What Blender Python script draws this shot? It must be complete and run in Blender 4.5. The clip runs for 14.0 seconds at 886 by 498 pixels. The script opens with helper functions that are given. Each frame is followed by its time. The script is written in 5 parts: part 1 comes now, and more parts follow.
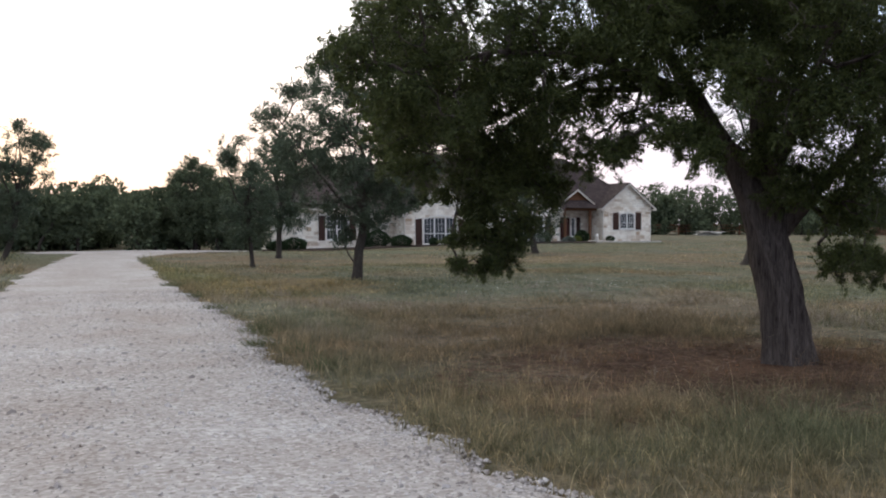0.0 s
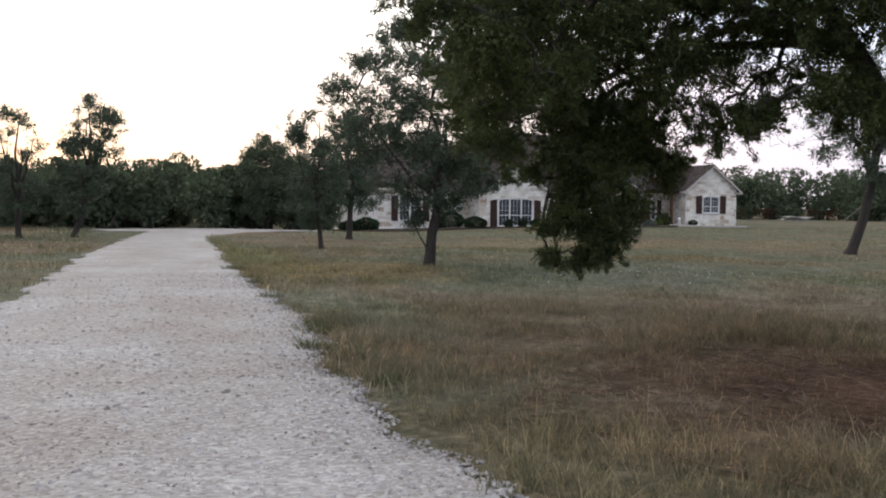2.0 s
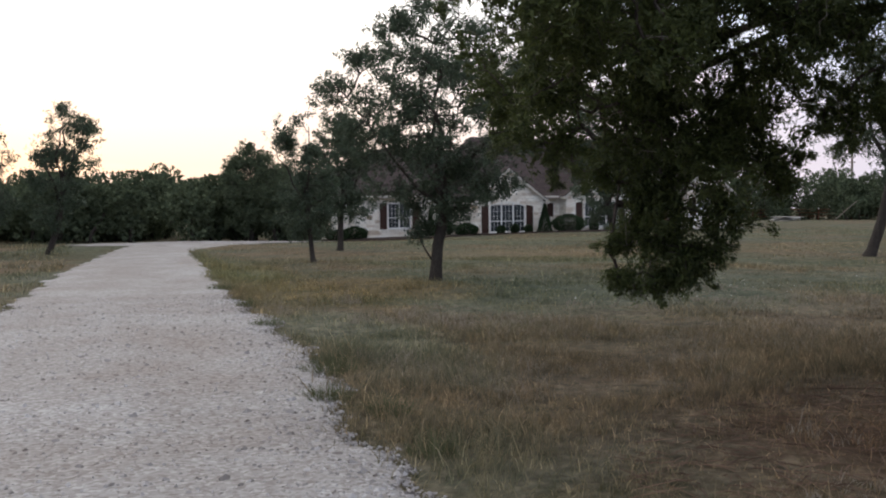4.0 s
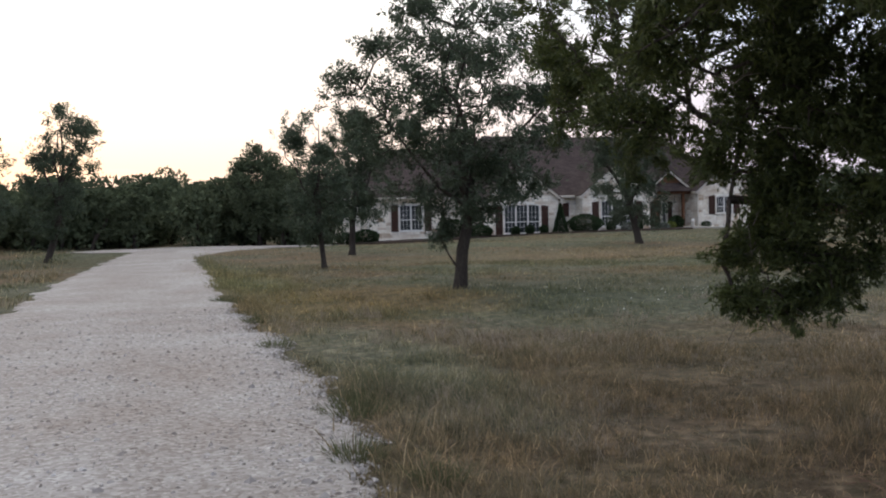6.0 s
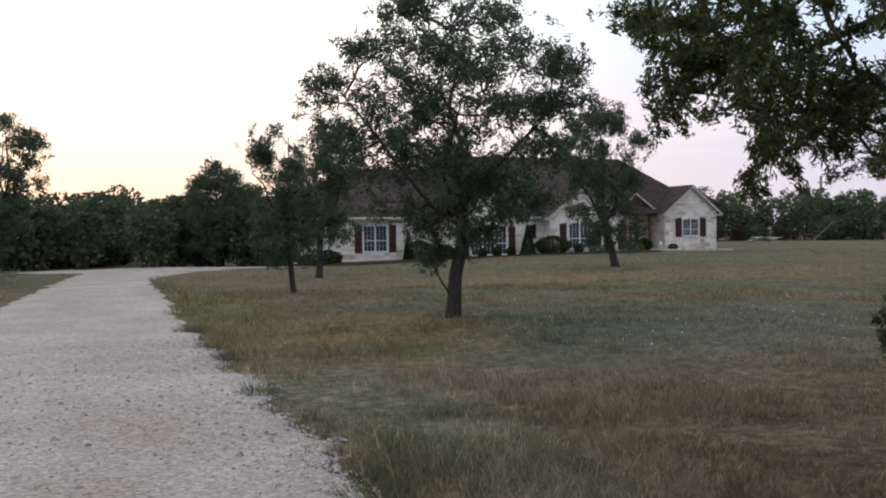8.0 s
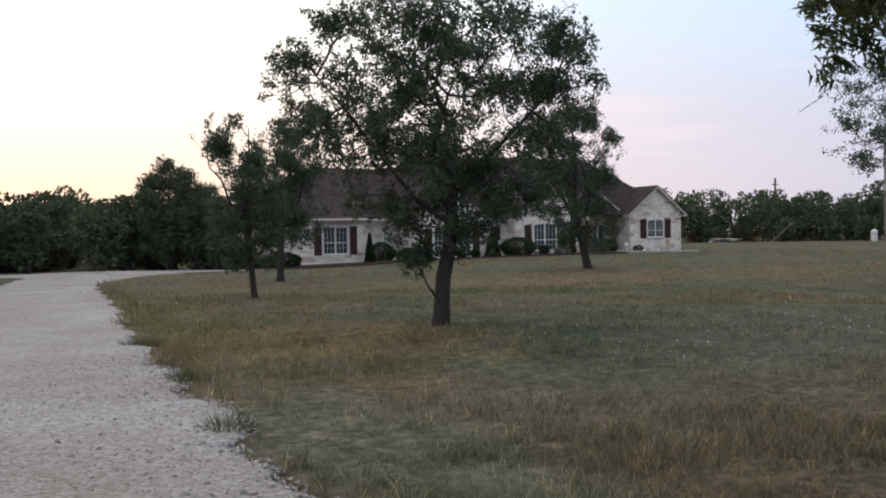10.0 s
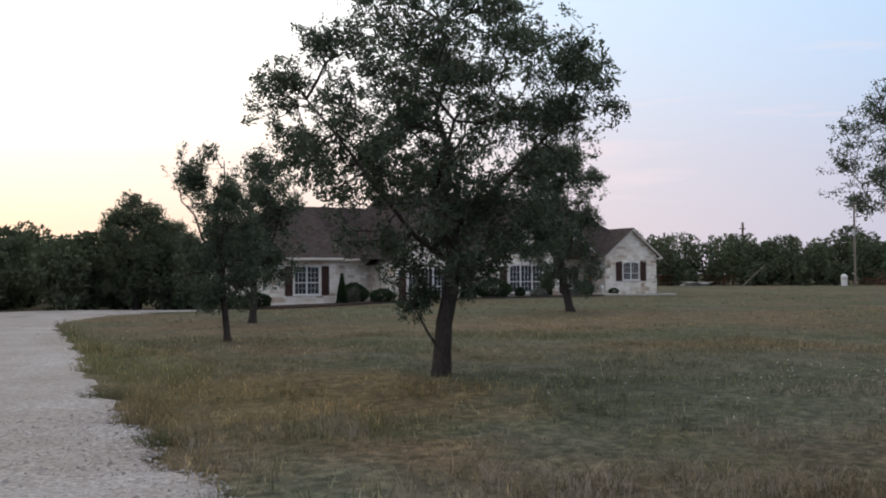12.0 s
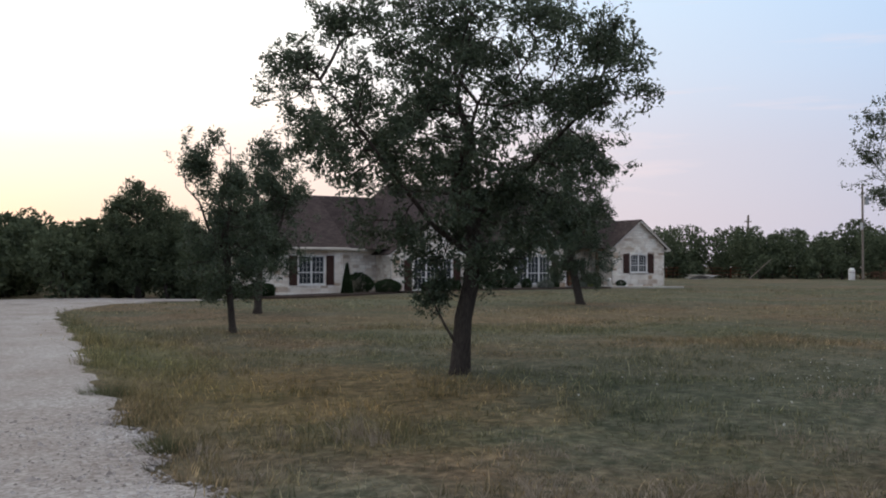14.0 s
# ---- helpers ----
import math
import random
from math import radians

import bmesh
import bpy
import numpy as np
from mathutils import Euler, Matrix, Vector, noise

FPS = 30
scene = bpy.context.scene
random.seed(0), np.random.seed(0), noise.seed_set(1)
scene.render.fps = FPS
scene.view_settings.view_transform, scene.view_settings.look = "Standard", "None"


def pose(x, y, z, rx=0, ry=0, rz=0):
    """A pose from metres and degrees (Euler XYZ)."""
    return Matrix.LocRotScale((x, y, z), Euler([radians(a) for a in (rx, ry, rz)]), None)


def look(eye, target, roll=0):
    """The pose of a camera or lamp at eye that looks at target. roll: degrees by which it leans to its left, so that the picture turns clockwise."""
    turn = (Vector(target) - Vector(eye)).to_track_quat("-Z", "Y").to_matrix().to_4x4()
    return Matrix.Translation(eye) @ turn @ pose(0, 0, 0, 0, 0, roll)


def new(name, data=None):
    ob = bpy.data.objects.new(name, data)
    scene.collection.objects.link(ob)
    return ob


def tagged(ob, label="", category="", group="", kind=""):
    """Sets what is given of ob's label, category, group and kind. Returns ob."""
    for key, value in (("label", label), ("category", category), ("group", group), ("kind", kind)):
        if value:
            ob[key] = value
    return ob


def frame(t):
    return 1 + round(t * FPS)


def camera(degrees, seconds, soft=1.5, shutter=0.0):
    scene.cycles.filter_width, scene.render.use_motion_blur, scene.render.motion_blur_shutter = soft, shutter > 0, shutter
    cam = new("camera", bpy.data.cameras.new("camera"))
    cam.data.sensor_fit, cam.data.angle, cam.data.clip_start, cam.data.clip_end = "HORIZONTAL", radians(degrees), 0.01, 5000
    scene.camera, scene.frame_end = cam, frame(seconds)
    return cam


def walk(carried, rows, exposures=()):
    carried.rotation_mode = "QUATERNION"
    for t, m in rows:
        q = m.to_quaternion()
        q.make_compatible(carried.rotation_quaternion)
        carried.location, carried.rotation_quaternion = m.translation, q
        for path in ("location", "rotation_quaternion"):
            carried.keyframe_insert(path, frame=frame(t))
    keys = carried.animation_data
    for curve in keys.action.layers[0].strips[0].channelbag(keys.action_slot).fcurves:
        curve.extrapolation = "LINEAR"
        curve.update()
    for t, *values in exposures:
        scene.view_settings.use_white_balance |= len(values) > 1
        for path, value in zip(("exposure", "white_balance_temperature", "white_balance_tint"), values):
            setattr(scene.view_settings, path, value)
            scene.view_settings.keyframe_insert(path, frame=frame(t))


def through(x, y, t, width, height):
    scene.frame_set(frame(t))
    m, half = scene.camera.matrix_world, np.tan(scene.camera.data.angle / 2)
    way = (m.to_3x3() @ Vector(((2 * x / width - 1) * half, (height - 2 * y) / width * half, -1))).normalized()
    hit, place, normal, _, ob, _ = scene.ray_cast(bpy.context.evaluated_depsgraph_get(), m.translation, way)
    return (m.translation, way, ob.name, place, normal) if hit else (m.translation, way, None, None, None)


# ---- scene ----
cam = camera(50.9, 14.0, 2.0)
PATH = [
    (0, (1.318, -0.512, 1.527), (2.15, 1.306, 1.474), -0.1),
    (0.5, (1.543, -0.18, 1.542), (2.26, 1.686, 1.483), 0.1),
    (1, (1.681, 0.251, 1.553), (2.399, 2.115, 1.458), 0.5),
    (1.5, (1.853, 0.76, 1.549), (2.605, 2.611, 1.451), 0.3),
    (2, (1.933, 1.214, 1.555), (2.62, 3.09, 1.46), 0.6),
    (2.5, (1.973, 1.716, 1.593), (2.717, 3.569, 1.488), 0.0),
    (3, (2.037, 2.248, 1.605), (2.758, 4.113, 1.569), -0.4),
    (3.5, (2.039, 2.691, 1.62), (2.732, 4.567, 1.607), -0.3),
    (4, (2.108, 3.19, 1.614), (2.828, 5.054, 1.532), -0.5),
    (4.2, (2.132, 3.32, 1.666), (2.799, 5.203, 1.566), -0.9),
    (6.3, (2.474, 5.315, 1.616), (3.197, 7.178, 1.538), -1.3),
    (6.5, (2.45, 5.496, 1.617), (3.23, 7.335, 1.529), -1.2),
    (7, (2.462, 5.929, 1.625), (3.218, 7.78, 1.596), -1.3),
    (7.5, (2.471, 6.336, 1.624), (3.221, 8.19, 1.609), -0.6),
    (8, (2.503, 6.963, 1.622), (3.296, 8.799, 1.587), -0.8),
    (8.2, (2.536, 7.163, 1.618), (3.336, 8.996, 1.572), -1.1),
    (10.3, (2.806, 9.112, 1.537), (3.731, 10.885, 1.518), -0.8),
    (10.5, (2.79, 9.239, 1.549), (3.747, 10.996, 1.548), -0.8),
    (11, (2.863, 9.663, 1.535), (3.828, 11.414, 1.54), -1.0),
    (11.5, (2.982, 10.095, 1.53), (3.857, 11.892, 1.596), -0.7),
    (12, (2.97, 10.384, 1.54), (3.915, 12.146, 1.597), -0.4),
    (12.5, (3.014, 10.671, 1.539), (3.956, 12.435, 1.565), -0.8),
    (13, (3.12, 10.893, 1.546), (4.011, 12.684, 1.57), -0.3),
    (13.5, (3.151, 11.03, 1.548), (4.02, 12.832, 1.571), 0.3),
    (14, (3.101, 11.126, 1.569), (4.041, 12.891, 1.605), 0.1),
]
walk(cam, [(t, look(eye, target, roll)) for t, eye, target, roll in PATH],
     exposures=((0, 0.50), (3, 0.46), (4, 0.22), (6.5, 0.3), (7, 0.4), (7.5, 0.22), (8.2, 0.16), (10.5, 0.04), (14, -0.08)))

# ---- world, sun ----
SUN_YAW = radians(8)          # where the sun has gone down, left of +y
SUN_DIR = Vector((-math.sin(SUN_YAW), math.cos(SUN_YAW), 0.06)).normalized()


def nd(nt, kind, x=None, **kw):
    n = nt.nodes.new(kind)
    for k, v in kw.items():
        n.inputs[k].default_value = v
    return n


def ramp(nt, fac, stops, mode="LINEAR"):
    n = nt.nodes.new("ShaderNodeValToRGB")
    cr = n.color_ramp
    cr.interpolation = mode
    while len(cr.elements) < len(stops):
        cr.elements.new(0.5)
    for e, (p, c) in zip(cr.elements, stops):
        e.position, e.color = p, (*c, 1)
    nt.links.new(fac, n.inputs[0])
    return n.outputs[0]


def math_node(nt, op, a, b=0.5, clamp=False):
    n = nt.nodes.new("ShaderNodeMath")
    n.operation, n.use_clamp = op, clamp
    for i, v in enumerate((a, b)):
        if isinstance(v, (int, float)):
            n.inputs[i].default_value = v
        else:
            nt.links.new(v, n.inputs[i])
    return n.outputs[0]


def mix_col(nt, fac, a, b, mode="MIX"):
    n = nt.nodes.new("ShaderNodeMix")
    n.data_type, n.blend_type = "RGBA", mode
    for sock, v in ((n.inputs[0], fac), (n.inputs[6], a), (n.inputs[7], b)):
        if isinstance(v, (int, float)):
            sock.default_value = v
        elif isinstance(v, tuple):
            sock.default_value = (*v, 1)
        else:
            nt.links.new(v, sock)
    return n.outputs[2]


def build_world():
    w = bpy.data.worlds.new("dusk_sky")
    scene.world = w
    w.use_nodes = True
    nt = w.node_tree
    bg = nt.nodes["Background"]
    sky = nt.nodes.new("ShaderNodeTexSky")
    sky.sky_type, sky.sun_disc = "NISHITA", False
    sky.sun_elevation, sky.sun_rotation = radians(3.0), -SUN_YAW
    sky.air_density, sky.dust_density = 1.0, 1.5
    tc = nt.nodes.new("ShaderNodeTexCoord")
    sep = nt.nodes.new("ShaderNodeSeparateXYZ")
    nt.links.new(tc.outputs["Generated"], sep.inputs[0])
    dot = nt.nodes.new("ShaderNodeVectorMath")
    dot.operation = "DOT_PRODUCT"
    dot.inputs[1].default_value = SUN_DIR
    nt.links.new(tc.outputs["Generated"], dot.inputs[0])
    near_sun = math_node(nt, "MULTIPLY_ADD", dot.outputs["Value"], 0.5)
    near_sun.node.inputs[2].default_value = 0.5
    up = math_node(nt, "MAXIMUM", sep.outputs[2], 0.0)
    low = ramp(nt, near_sun, [(0.0, (0.42, 0.44, 0.60)), (0.72, (0.59, 0.595, 0.735)), (0.86, (0.79, 0.70, 0.765)),
                              (0.95, (1.02, 0.83, 0.74)), (1.0, (1.08, 0.86, 0.68))])
    high = ramp(nt, near_sun, [(0.0, (0.40, 0.52, 0.78)), (0.70, (0.53, 0.74, 1.02)), (0.86, (0.76, 0.91, 1.08)),
                               (0.95, (1.5, 1.48, 1.42)), (1.0, (2.3, 2.2, 2.05))])
    over = ramp(nt, near_sun, [(0.0, (0.69, 0.71, 0.77)), (0.6, (0.90, 0.91, 0.94)), (1.0, (1.8, 1.72, 1.6))])
    t = ramp(nt, up, [(0.0, (0, 0, 0)), (0.05, (0.0, 0.0, 0.0)), (0.12, (0.20, 0.20, 0.20)), (0.20, (0.68, 0.68, 0.68)), (0.28, (0.97, 0.97, 0.97)), (0.40, (1, 1, 1))])
    grad = mix_col(nt, t, low, high)
    t2 = ramp(nt, up, [(0.30, (0, 0, 0)), (0.62, (1, 1, 1))])
    grad = mix_col(nt, t2, grad, over)
    # thin pink cloud streaks
    mp = nt.nodes.new("ShaderNodeMapping")
    mp.inputs["Scale"].default_value = (2.2, 2.2, 22.0)
    mp.inputs["Rotation"].default_value = (0.05, 0.02, 0)
    nt.links.new(tc.outputs["Generated"], mp.inputs[0])
    ns = nd(nt, "ShaderNodeTexNoise", Scale=1.6, Detail=5.0, Roughness=0.55)
    nt.links.new(mp.outputs[0], ns.inputs["Vector"])
    cl = ramp(nt, ns.outputs[0], [(0.0, (0, 0, 0)), (0.56, (0, 0, 0)), (0.72, (0.6, 0.6, 0.6)), (1, (1, 1, 1))])
    grad = mix_col(nt, cl, grad, (0.95, 0.80, 0.84))
    add = nt.nodes.new("ShaderNodeVectorMath")
    add.operation = "MULTIPLY_ADD"
    nt.links.new(sky.outputs[0], add.inputs[0])
    add.inputs[1].default_value = (0.012, 0.012, 0.012)
    nt.links.new(grad, add.inputs[2])
    nt.links.new(add.outputs[0], bg.inputs[0])
    bg.inputs[1].default_value = 1.0


build_world()
sun = new("sun", bpy.data.lights.new("sun", "SUN"))
sun.data.energy, sun.data.angle, sun.data.color = 0.35, radians(14), (1.0, 0.82, 0.62)
sun.matrix_world = look(SUN_DIR * 50, (0, 0, 0))

# ---- materials ----


def base_mat(name, rough=0.9, spec=0.25):
    m = bpy.data.materials.new(name)
    m.use_nodes = True
    b = m.node_tree.nodes["Principled BSDF"]
    b.inputs["Roughness"].default_value = rough
    b.inputs["Specular IOR Level"].default_value = spec
    return m, m.node_tree, b


def coords(nt, scale=(1, 1, 1), kind="Object"):
    tc = nt.nodes.new("ShaderNodeTexCoord")
    mp = nt.nodes.new("ShaderNodeMapping")
    mp.inputs["Scale"].default_value = scale
    nt.links.new(tc.outputs[kind], mp.inputs[0])
    return mp.outputs[0]


def world_pos(nt):
    return nt.nodes.new("ShaderNodeNewGeometry").outputs["Position"]


def noise_tex(nt, vec, scale, detail=4.0, rough=0.55, dist=0.0):
    n = nd(nt, "ShaderNodeTexNoise", Scale=scale, Detail=detail, Roughness=rough, Distortion=dist)
    nt.links.new(vec, n.inputs["Vector"])
    return n.outputs[0]


def bump(nt, b, h, strength=0.4, dist=0.02):
    n = nd(nt, "ShaderNodeBump", Strength=strength, Distance=dist)
    nt.links.new(h, n.inputs["Height"])
    nt.links.new(n.outputs[0], b.inputs["Normal"])


def plain_mat(name, c1, c2, scale=8.0, rough=0.8, stretch=(1, 1, 1), bump_s=0.25, spec=0.25, metal=0.0):
    """Two tones mixed by noise at two scales, with fine relief."""
    m, nt, b = base_mat(name, rough, spec)
    v = coords(nt, stretch)
    n1, n2 = noise_tex(nt, v, scale), noise_tex(nt, v, scale * 0.17, 2.0)
    f = math_node(nt, "ADD", math_node(nt, "MULTIPLY", n1, 0.6), math_node(nt, "MULTIPLY", n2, 0.4))
    col = ramp(nt, f, [(0.32, c1), (0.68, c2)])
    nt.links.new(col, b.inputs["Base Color"])
    b.inputs["Metallic"].default_value = metal
    bump(nt, b, n1, bump_s)
    return m


def leaf_mat(name, dark, light, through=0.25, rough=0.6):
    m, nt, b = base_mat(name, rough, 0.3)
    g = nt.nodes.new("ShaderNodeNewGeometry")
    nz = noise_tex(nt, g.outputs["Position"], 0.9, 2.0)
    f = math_node(nt, "ADD", math_node(nt, "MULTIPLY", g.outputs["Random Per Island"], 0.55), math_node(nt, "MULTIPLY", nz, 0.5))
    col = ramp(nt, f, [(0.15, dark), (0.85, light)])
    nt.links.new(col, b.inputs["Base Color"])
    tr = nt.nodes.new("ShaderNodeBsdfTranslucent")
    nt.links.new(col, tr.inputs[0])
    mx = nt.nodes.new("ShaderNodeMixShader")
    mx.inputs[0].default_value = through
    nt.links.new(b.outputs[0], mx.inputs[1])
    nt.links.new(tr.outputs[0], mx.inputs[2])
    nt.links.new(mx.outputs[0], nt.nodes["Material Output"].inputs[0])
    return m


CEDAR_BASE = (8.94, 7.14)


def field_colour(nt):
    """Colour of the field by place: straw, green and grey-green patches, red litter under the cedar."""
    p = world_pos(nt)
    big = noise_tex(nt, p, 0.16, 3.0, 0.55, 0.6)
    mid = noise_tex(nt, p, 0.9, 3.0, 0.6)
    straw = ramp(nt, mid, [(0.3, (0.140, 0.110, 0.078)), (0.7, (0.240, 0.190, 0.135))])
    green = ramp(nt, mid, [(0.3, (0.098, 0.107, 0.072)), (0.7, (0.158, 0.164, 0.114))])
    grey = ramp(nt, mid, [(0.3, (0.125, 0.132, 0.106)), (0.7, (0.200, 0.197, 0.160))])
    f1 = ramp(nt, big, [(0.38, (0, 0, 0)), (0.58, (1, 1, 1))])
    c = mix_col(nt, f1, straw, green)
    other = noise_tex(nt, p, 0.27, 3.0, 0.6)
    f2 = ramp(nt, other, [(0.50, (0, 0, 0)), (0.66, (0.8, 0.8, 0.8))])
    c = mix_col(nt, f2, c, grey)
    # stands of one kind of growth, one with shade in its tones: (x, y, half-width, half-depth, share, dark, light)
    rag = noise_tex(nt, p, 0.75, 4.0, 0.65)
    for cx, cy, hx, hy, share, dark, light in (
            (9.2, 12.2, 6.5, 4.3, 0.75, (0.106, 0.084, 0.064), (0.205, 0.163, 0.122)),
            # green belt by the oak: growth, its shade mixed into the colours as well
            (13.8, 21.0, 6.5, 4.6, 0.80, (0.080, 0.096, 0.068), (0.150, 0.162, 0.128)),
            (7.2, 21.6, 2.4, 3.4, 0.75, (0.155, 0.118, 0.066), (0.265, 0.200, 0.114)),
            (5.4, 14.8, 1.0, 3.6, 0.75, (0.110, 0.122, 0.092), (0.195, 0.203, 0.160)),
            (5.9, 29.0, 1.2, 8.0, 0.60, (0.110, 0.115, 0.060), (0.200, 0.195, 0.110)),
            (24.0, 36.0, 15.0, 4.0, 0.60, (0.170, 0.132, 0.085), (0.270, 0.210, 0.140)),
            (30.0, 50.0, 22.0, 6.0, 0.50, (0.120, 0.128, 0.085), (0.190, 0.195, 0.135))):
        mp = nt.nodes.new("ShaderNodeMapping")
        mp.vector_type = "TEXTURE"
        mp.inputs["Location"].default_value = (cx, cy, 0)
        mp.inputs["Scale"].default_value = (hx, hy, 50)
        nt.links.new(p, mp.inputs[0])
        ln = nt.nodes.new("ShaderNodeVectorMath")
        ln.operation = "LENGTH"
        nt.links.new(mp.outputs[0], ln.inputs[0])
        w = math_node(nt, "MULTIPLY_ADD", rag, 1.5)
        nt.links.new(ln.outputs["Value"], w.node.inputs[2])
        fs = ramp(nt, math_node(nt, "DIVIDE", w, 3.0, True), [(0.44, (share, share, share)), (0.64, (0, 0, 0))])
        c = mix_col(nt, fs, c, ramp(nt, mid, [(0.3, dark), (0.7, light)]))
    # single tufts of dry or green growth
    spot = noise_tex(nt, p, 5.2, 3.0, 0.7)
    c = mix_col(nt, 1.0, c, ramp(nt, spot, [(0.36, (0.66, 0.72, 0.68)), (0.5, (1.0, 0.99, 0.98)), (0.64, (1.44, 1.38, 1.30))]), "MULTIPLY")
    # needle litter round the cedar's foot, uneven at its rim
    d = nt.nodes.new("ShaderNodeVectorMath")
    d.operation = "DISTANCE"
    d.inputs[1].default_value = (8.2, 7.0, 0)
    nt.links.new(p, d.inputs[0])
    wob = math_node(nt, "MULTIPLY_ADD", mid, 2.6)
    nt.links.new(d.outputs["Value"], wob.node.inputs[2])
    f3 = ramp(nt, math_node(nt, "DIVIDE", wob, 6.0, True), [(0.30, (0.85, 0.85, 0.85)), (0.72, (0, 0, 0))])
    red = ramp(nt, mid, [(0.3, (0.075, 0.040, 0.028)), (0.7, (0.170, 0.092, 0.060))])
    return mix_col(nt, f3, c, red), mid


def ground_mat():
    m, nt, b = base_mat("field_ground", 1.0, 0.05)
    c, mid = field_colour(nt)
    fine = noise_tex(nt, world_pos(nt), 9.0, 5.0, 0.7)
    c = mix_col(nt, 0.85, c, ramp(nt, fine, [(0.32, (0.30, 0.28, 0.26)), (0.68, (1.0, 1.0, 1.0))]), "MULTIPLY")
    nt.links.new(c, b.inputs["Base Color"])
    bump(nt, b, fine, 0.9, 0.06)
    return m


def blade_mat():
    m, nt, b = base_mat("grass_blades", 0.8, 0.15)
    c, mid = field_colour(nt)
    g = nt.nodes.new("ShaderNodeNewGeometry")
    dry = ramp(nt, g.outputs["Random Per Island"], [(0.0, (0.80, 0.84, 0.72)), (0.5, (1.15, 1.13, 1.02)), (0.85, (1.60, 1.50, 1.32)), (1.0, (2.8, 2.6, 2.3))])
    c = mix_col(nt, 1.0, c, dry, "MULTIPLY")
    nt.links.new(c, b.inputs["Base Color"])
    tr = nt.nodes.new("ShaderNodeBsdfTranslucent")
    nt.links.new(c, tr.inputs[0])
    mx = nt.nodes.new("ShaderNodeMixShader")
    mx.inputs[0].default_value = 0.4
    nt.links.new(b.outputs[0], mx.inputs[1])
    nt.links.new(tr.outputs[0], mx.inputs[2])
    nt.links.new(mx.outputs[0], nt.nodes["Material Output"].inputs[0])
    return m


def gravel_mat(name, stones=False):
    m, nt, b = base_mat(name, 0.95, 0.15)
    p = world_pos(nt)
    patch = noise_tex(nt, p, 0.5, 3.0, 0.6)
    tone = ramp(nt, patch, [(0.3, (0.270, 0.244, 0.232)), (0.5, (0.308, 0.292, 0.287)), (0.7, (0.362, 0.354, 0.358))])
    if stones:
        g = nt.nodes.new("ShaderNodeNewGeometry")
        var = ramp(nt, g.outputs["Random Per Island"], [(0.0, (0.60, 0.55, 0.52)), (0.2, (0.92, 0.90, 0.88)), (0.7, (1.20, 1.19, 1.19)), (1, (1.62, 1.63, 1.65))])
    else:
        vo = nd(nt, "ShaderNodeTexVoronoi", Scale=32.0)
        nt.links.new(p, vo.inputs["Vector"])
        sp = nt.nodes.new("ShaderNodeSeparateColor")
        nt.links.new(vo.outputs["Color"], sp.inputs[0])
        var = ramp(nt, sp.outputs[0], [(0.0, (0.70, 0.66, 0.63)), (0.35, (0.92, 0.90, 0.89)), (0.8, (1.10, 1.10, 1.10)), (1.0, (1.35, 1.35, 1.35))])
        bump(nt, b, vo.outputs["Distance"], 0.25, 0.012)
    col = mix_col(nt, 1.0, tone, var, "MULTIPLY")
    nt.links.new(col, b.inputs["Base Color"])
    return m


def stone_wall_mat():
    """Pale limestone blocks of mixed length, joints, and tan or grey blocks among them."""
    m, nt, b = base_mat("limestone_wall", 0.95, 0.15)
    p = world_pos(nt)
    sep = nt.nodes.new("ShaderNodeSeparateXYZ")
    nt.links.new(p, sep.inputs[0])
    run = math_node(nt, "ADD", sep.outputs[0], sep.outputs[1])
    cmb = nt.nodes.new("ShaderNodeCombineXYZ")
    rag = math_node(nt, "MULTIPLY", noise_tex(nt, p, 2.2, 3.0), 0.22)
    nt.links.new(math_node(nt, "ADD", run, rag), cmb.inputs[0])
    nt.links.new(math_node(nt, "ADD", sep.outputs[2], math_node(nt, "MULTIPLY", rag, 0.45)), cmb.inputs[1])
    br = nt.nodes.new("ShaderNodeTexBrick")
    br.offset, br.squash, br.squash_frequency = 0.43, 1.4, 3
    for k, v in (("Scale", 1.0), ("Mortar Size", 0.012), ("Brick Width", 0.46), ("Row Height", 0.21), ("Bias", 0.1)):
        br.inputs[k].default_value = v
    br.inputs["Color1"].default_value = (0, 0, 0, 1)
    br.inputs["Color2"].default_value = (1, 1, 1, 1)
    br.inputs["Mortar"].default_value = (0.5, 0.5, 0.5, 1)
    nt.links.new(cmb.outputs[0], br.inputs["Vector"])
    tone = ramp(nt, br.outputs["Color"], [(0.0, (0.40, 0.29, 0.20)), (0.12, (0.56, 0.47, 0.38)), (0.28, (0.74, 0.68, 0.60)), (0.6, (0.82, 0.775, 0.70)), (1.0, (0.88, 0.845, 0.78))])
    stain = noise_tex(nt, p, 1.3, 5.0, 0.65)
    tone = mix_col(nt, 0.8, tone, ramp(nt, stain, [(0.35, (0.78, 0.73, 0.68)), (0.60, (1.1, 1.1, 1.1))]), "MULTIPLY")
    tone = mix_col(nt, br.outputs["Fac"], tone, (0.60, 0.57, 0.53))
    nt.links.new(tone, b.inputs["Base Color"])
    h = math_node(nt, "SUBTRACT", noise_tex(nt, p, 7.0), br.outputs["Fac"])
    bump(nt, b, h, 0.6, 0.02)
    return m


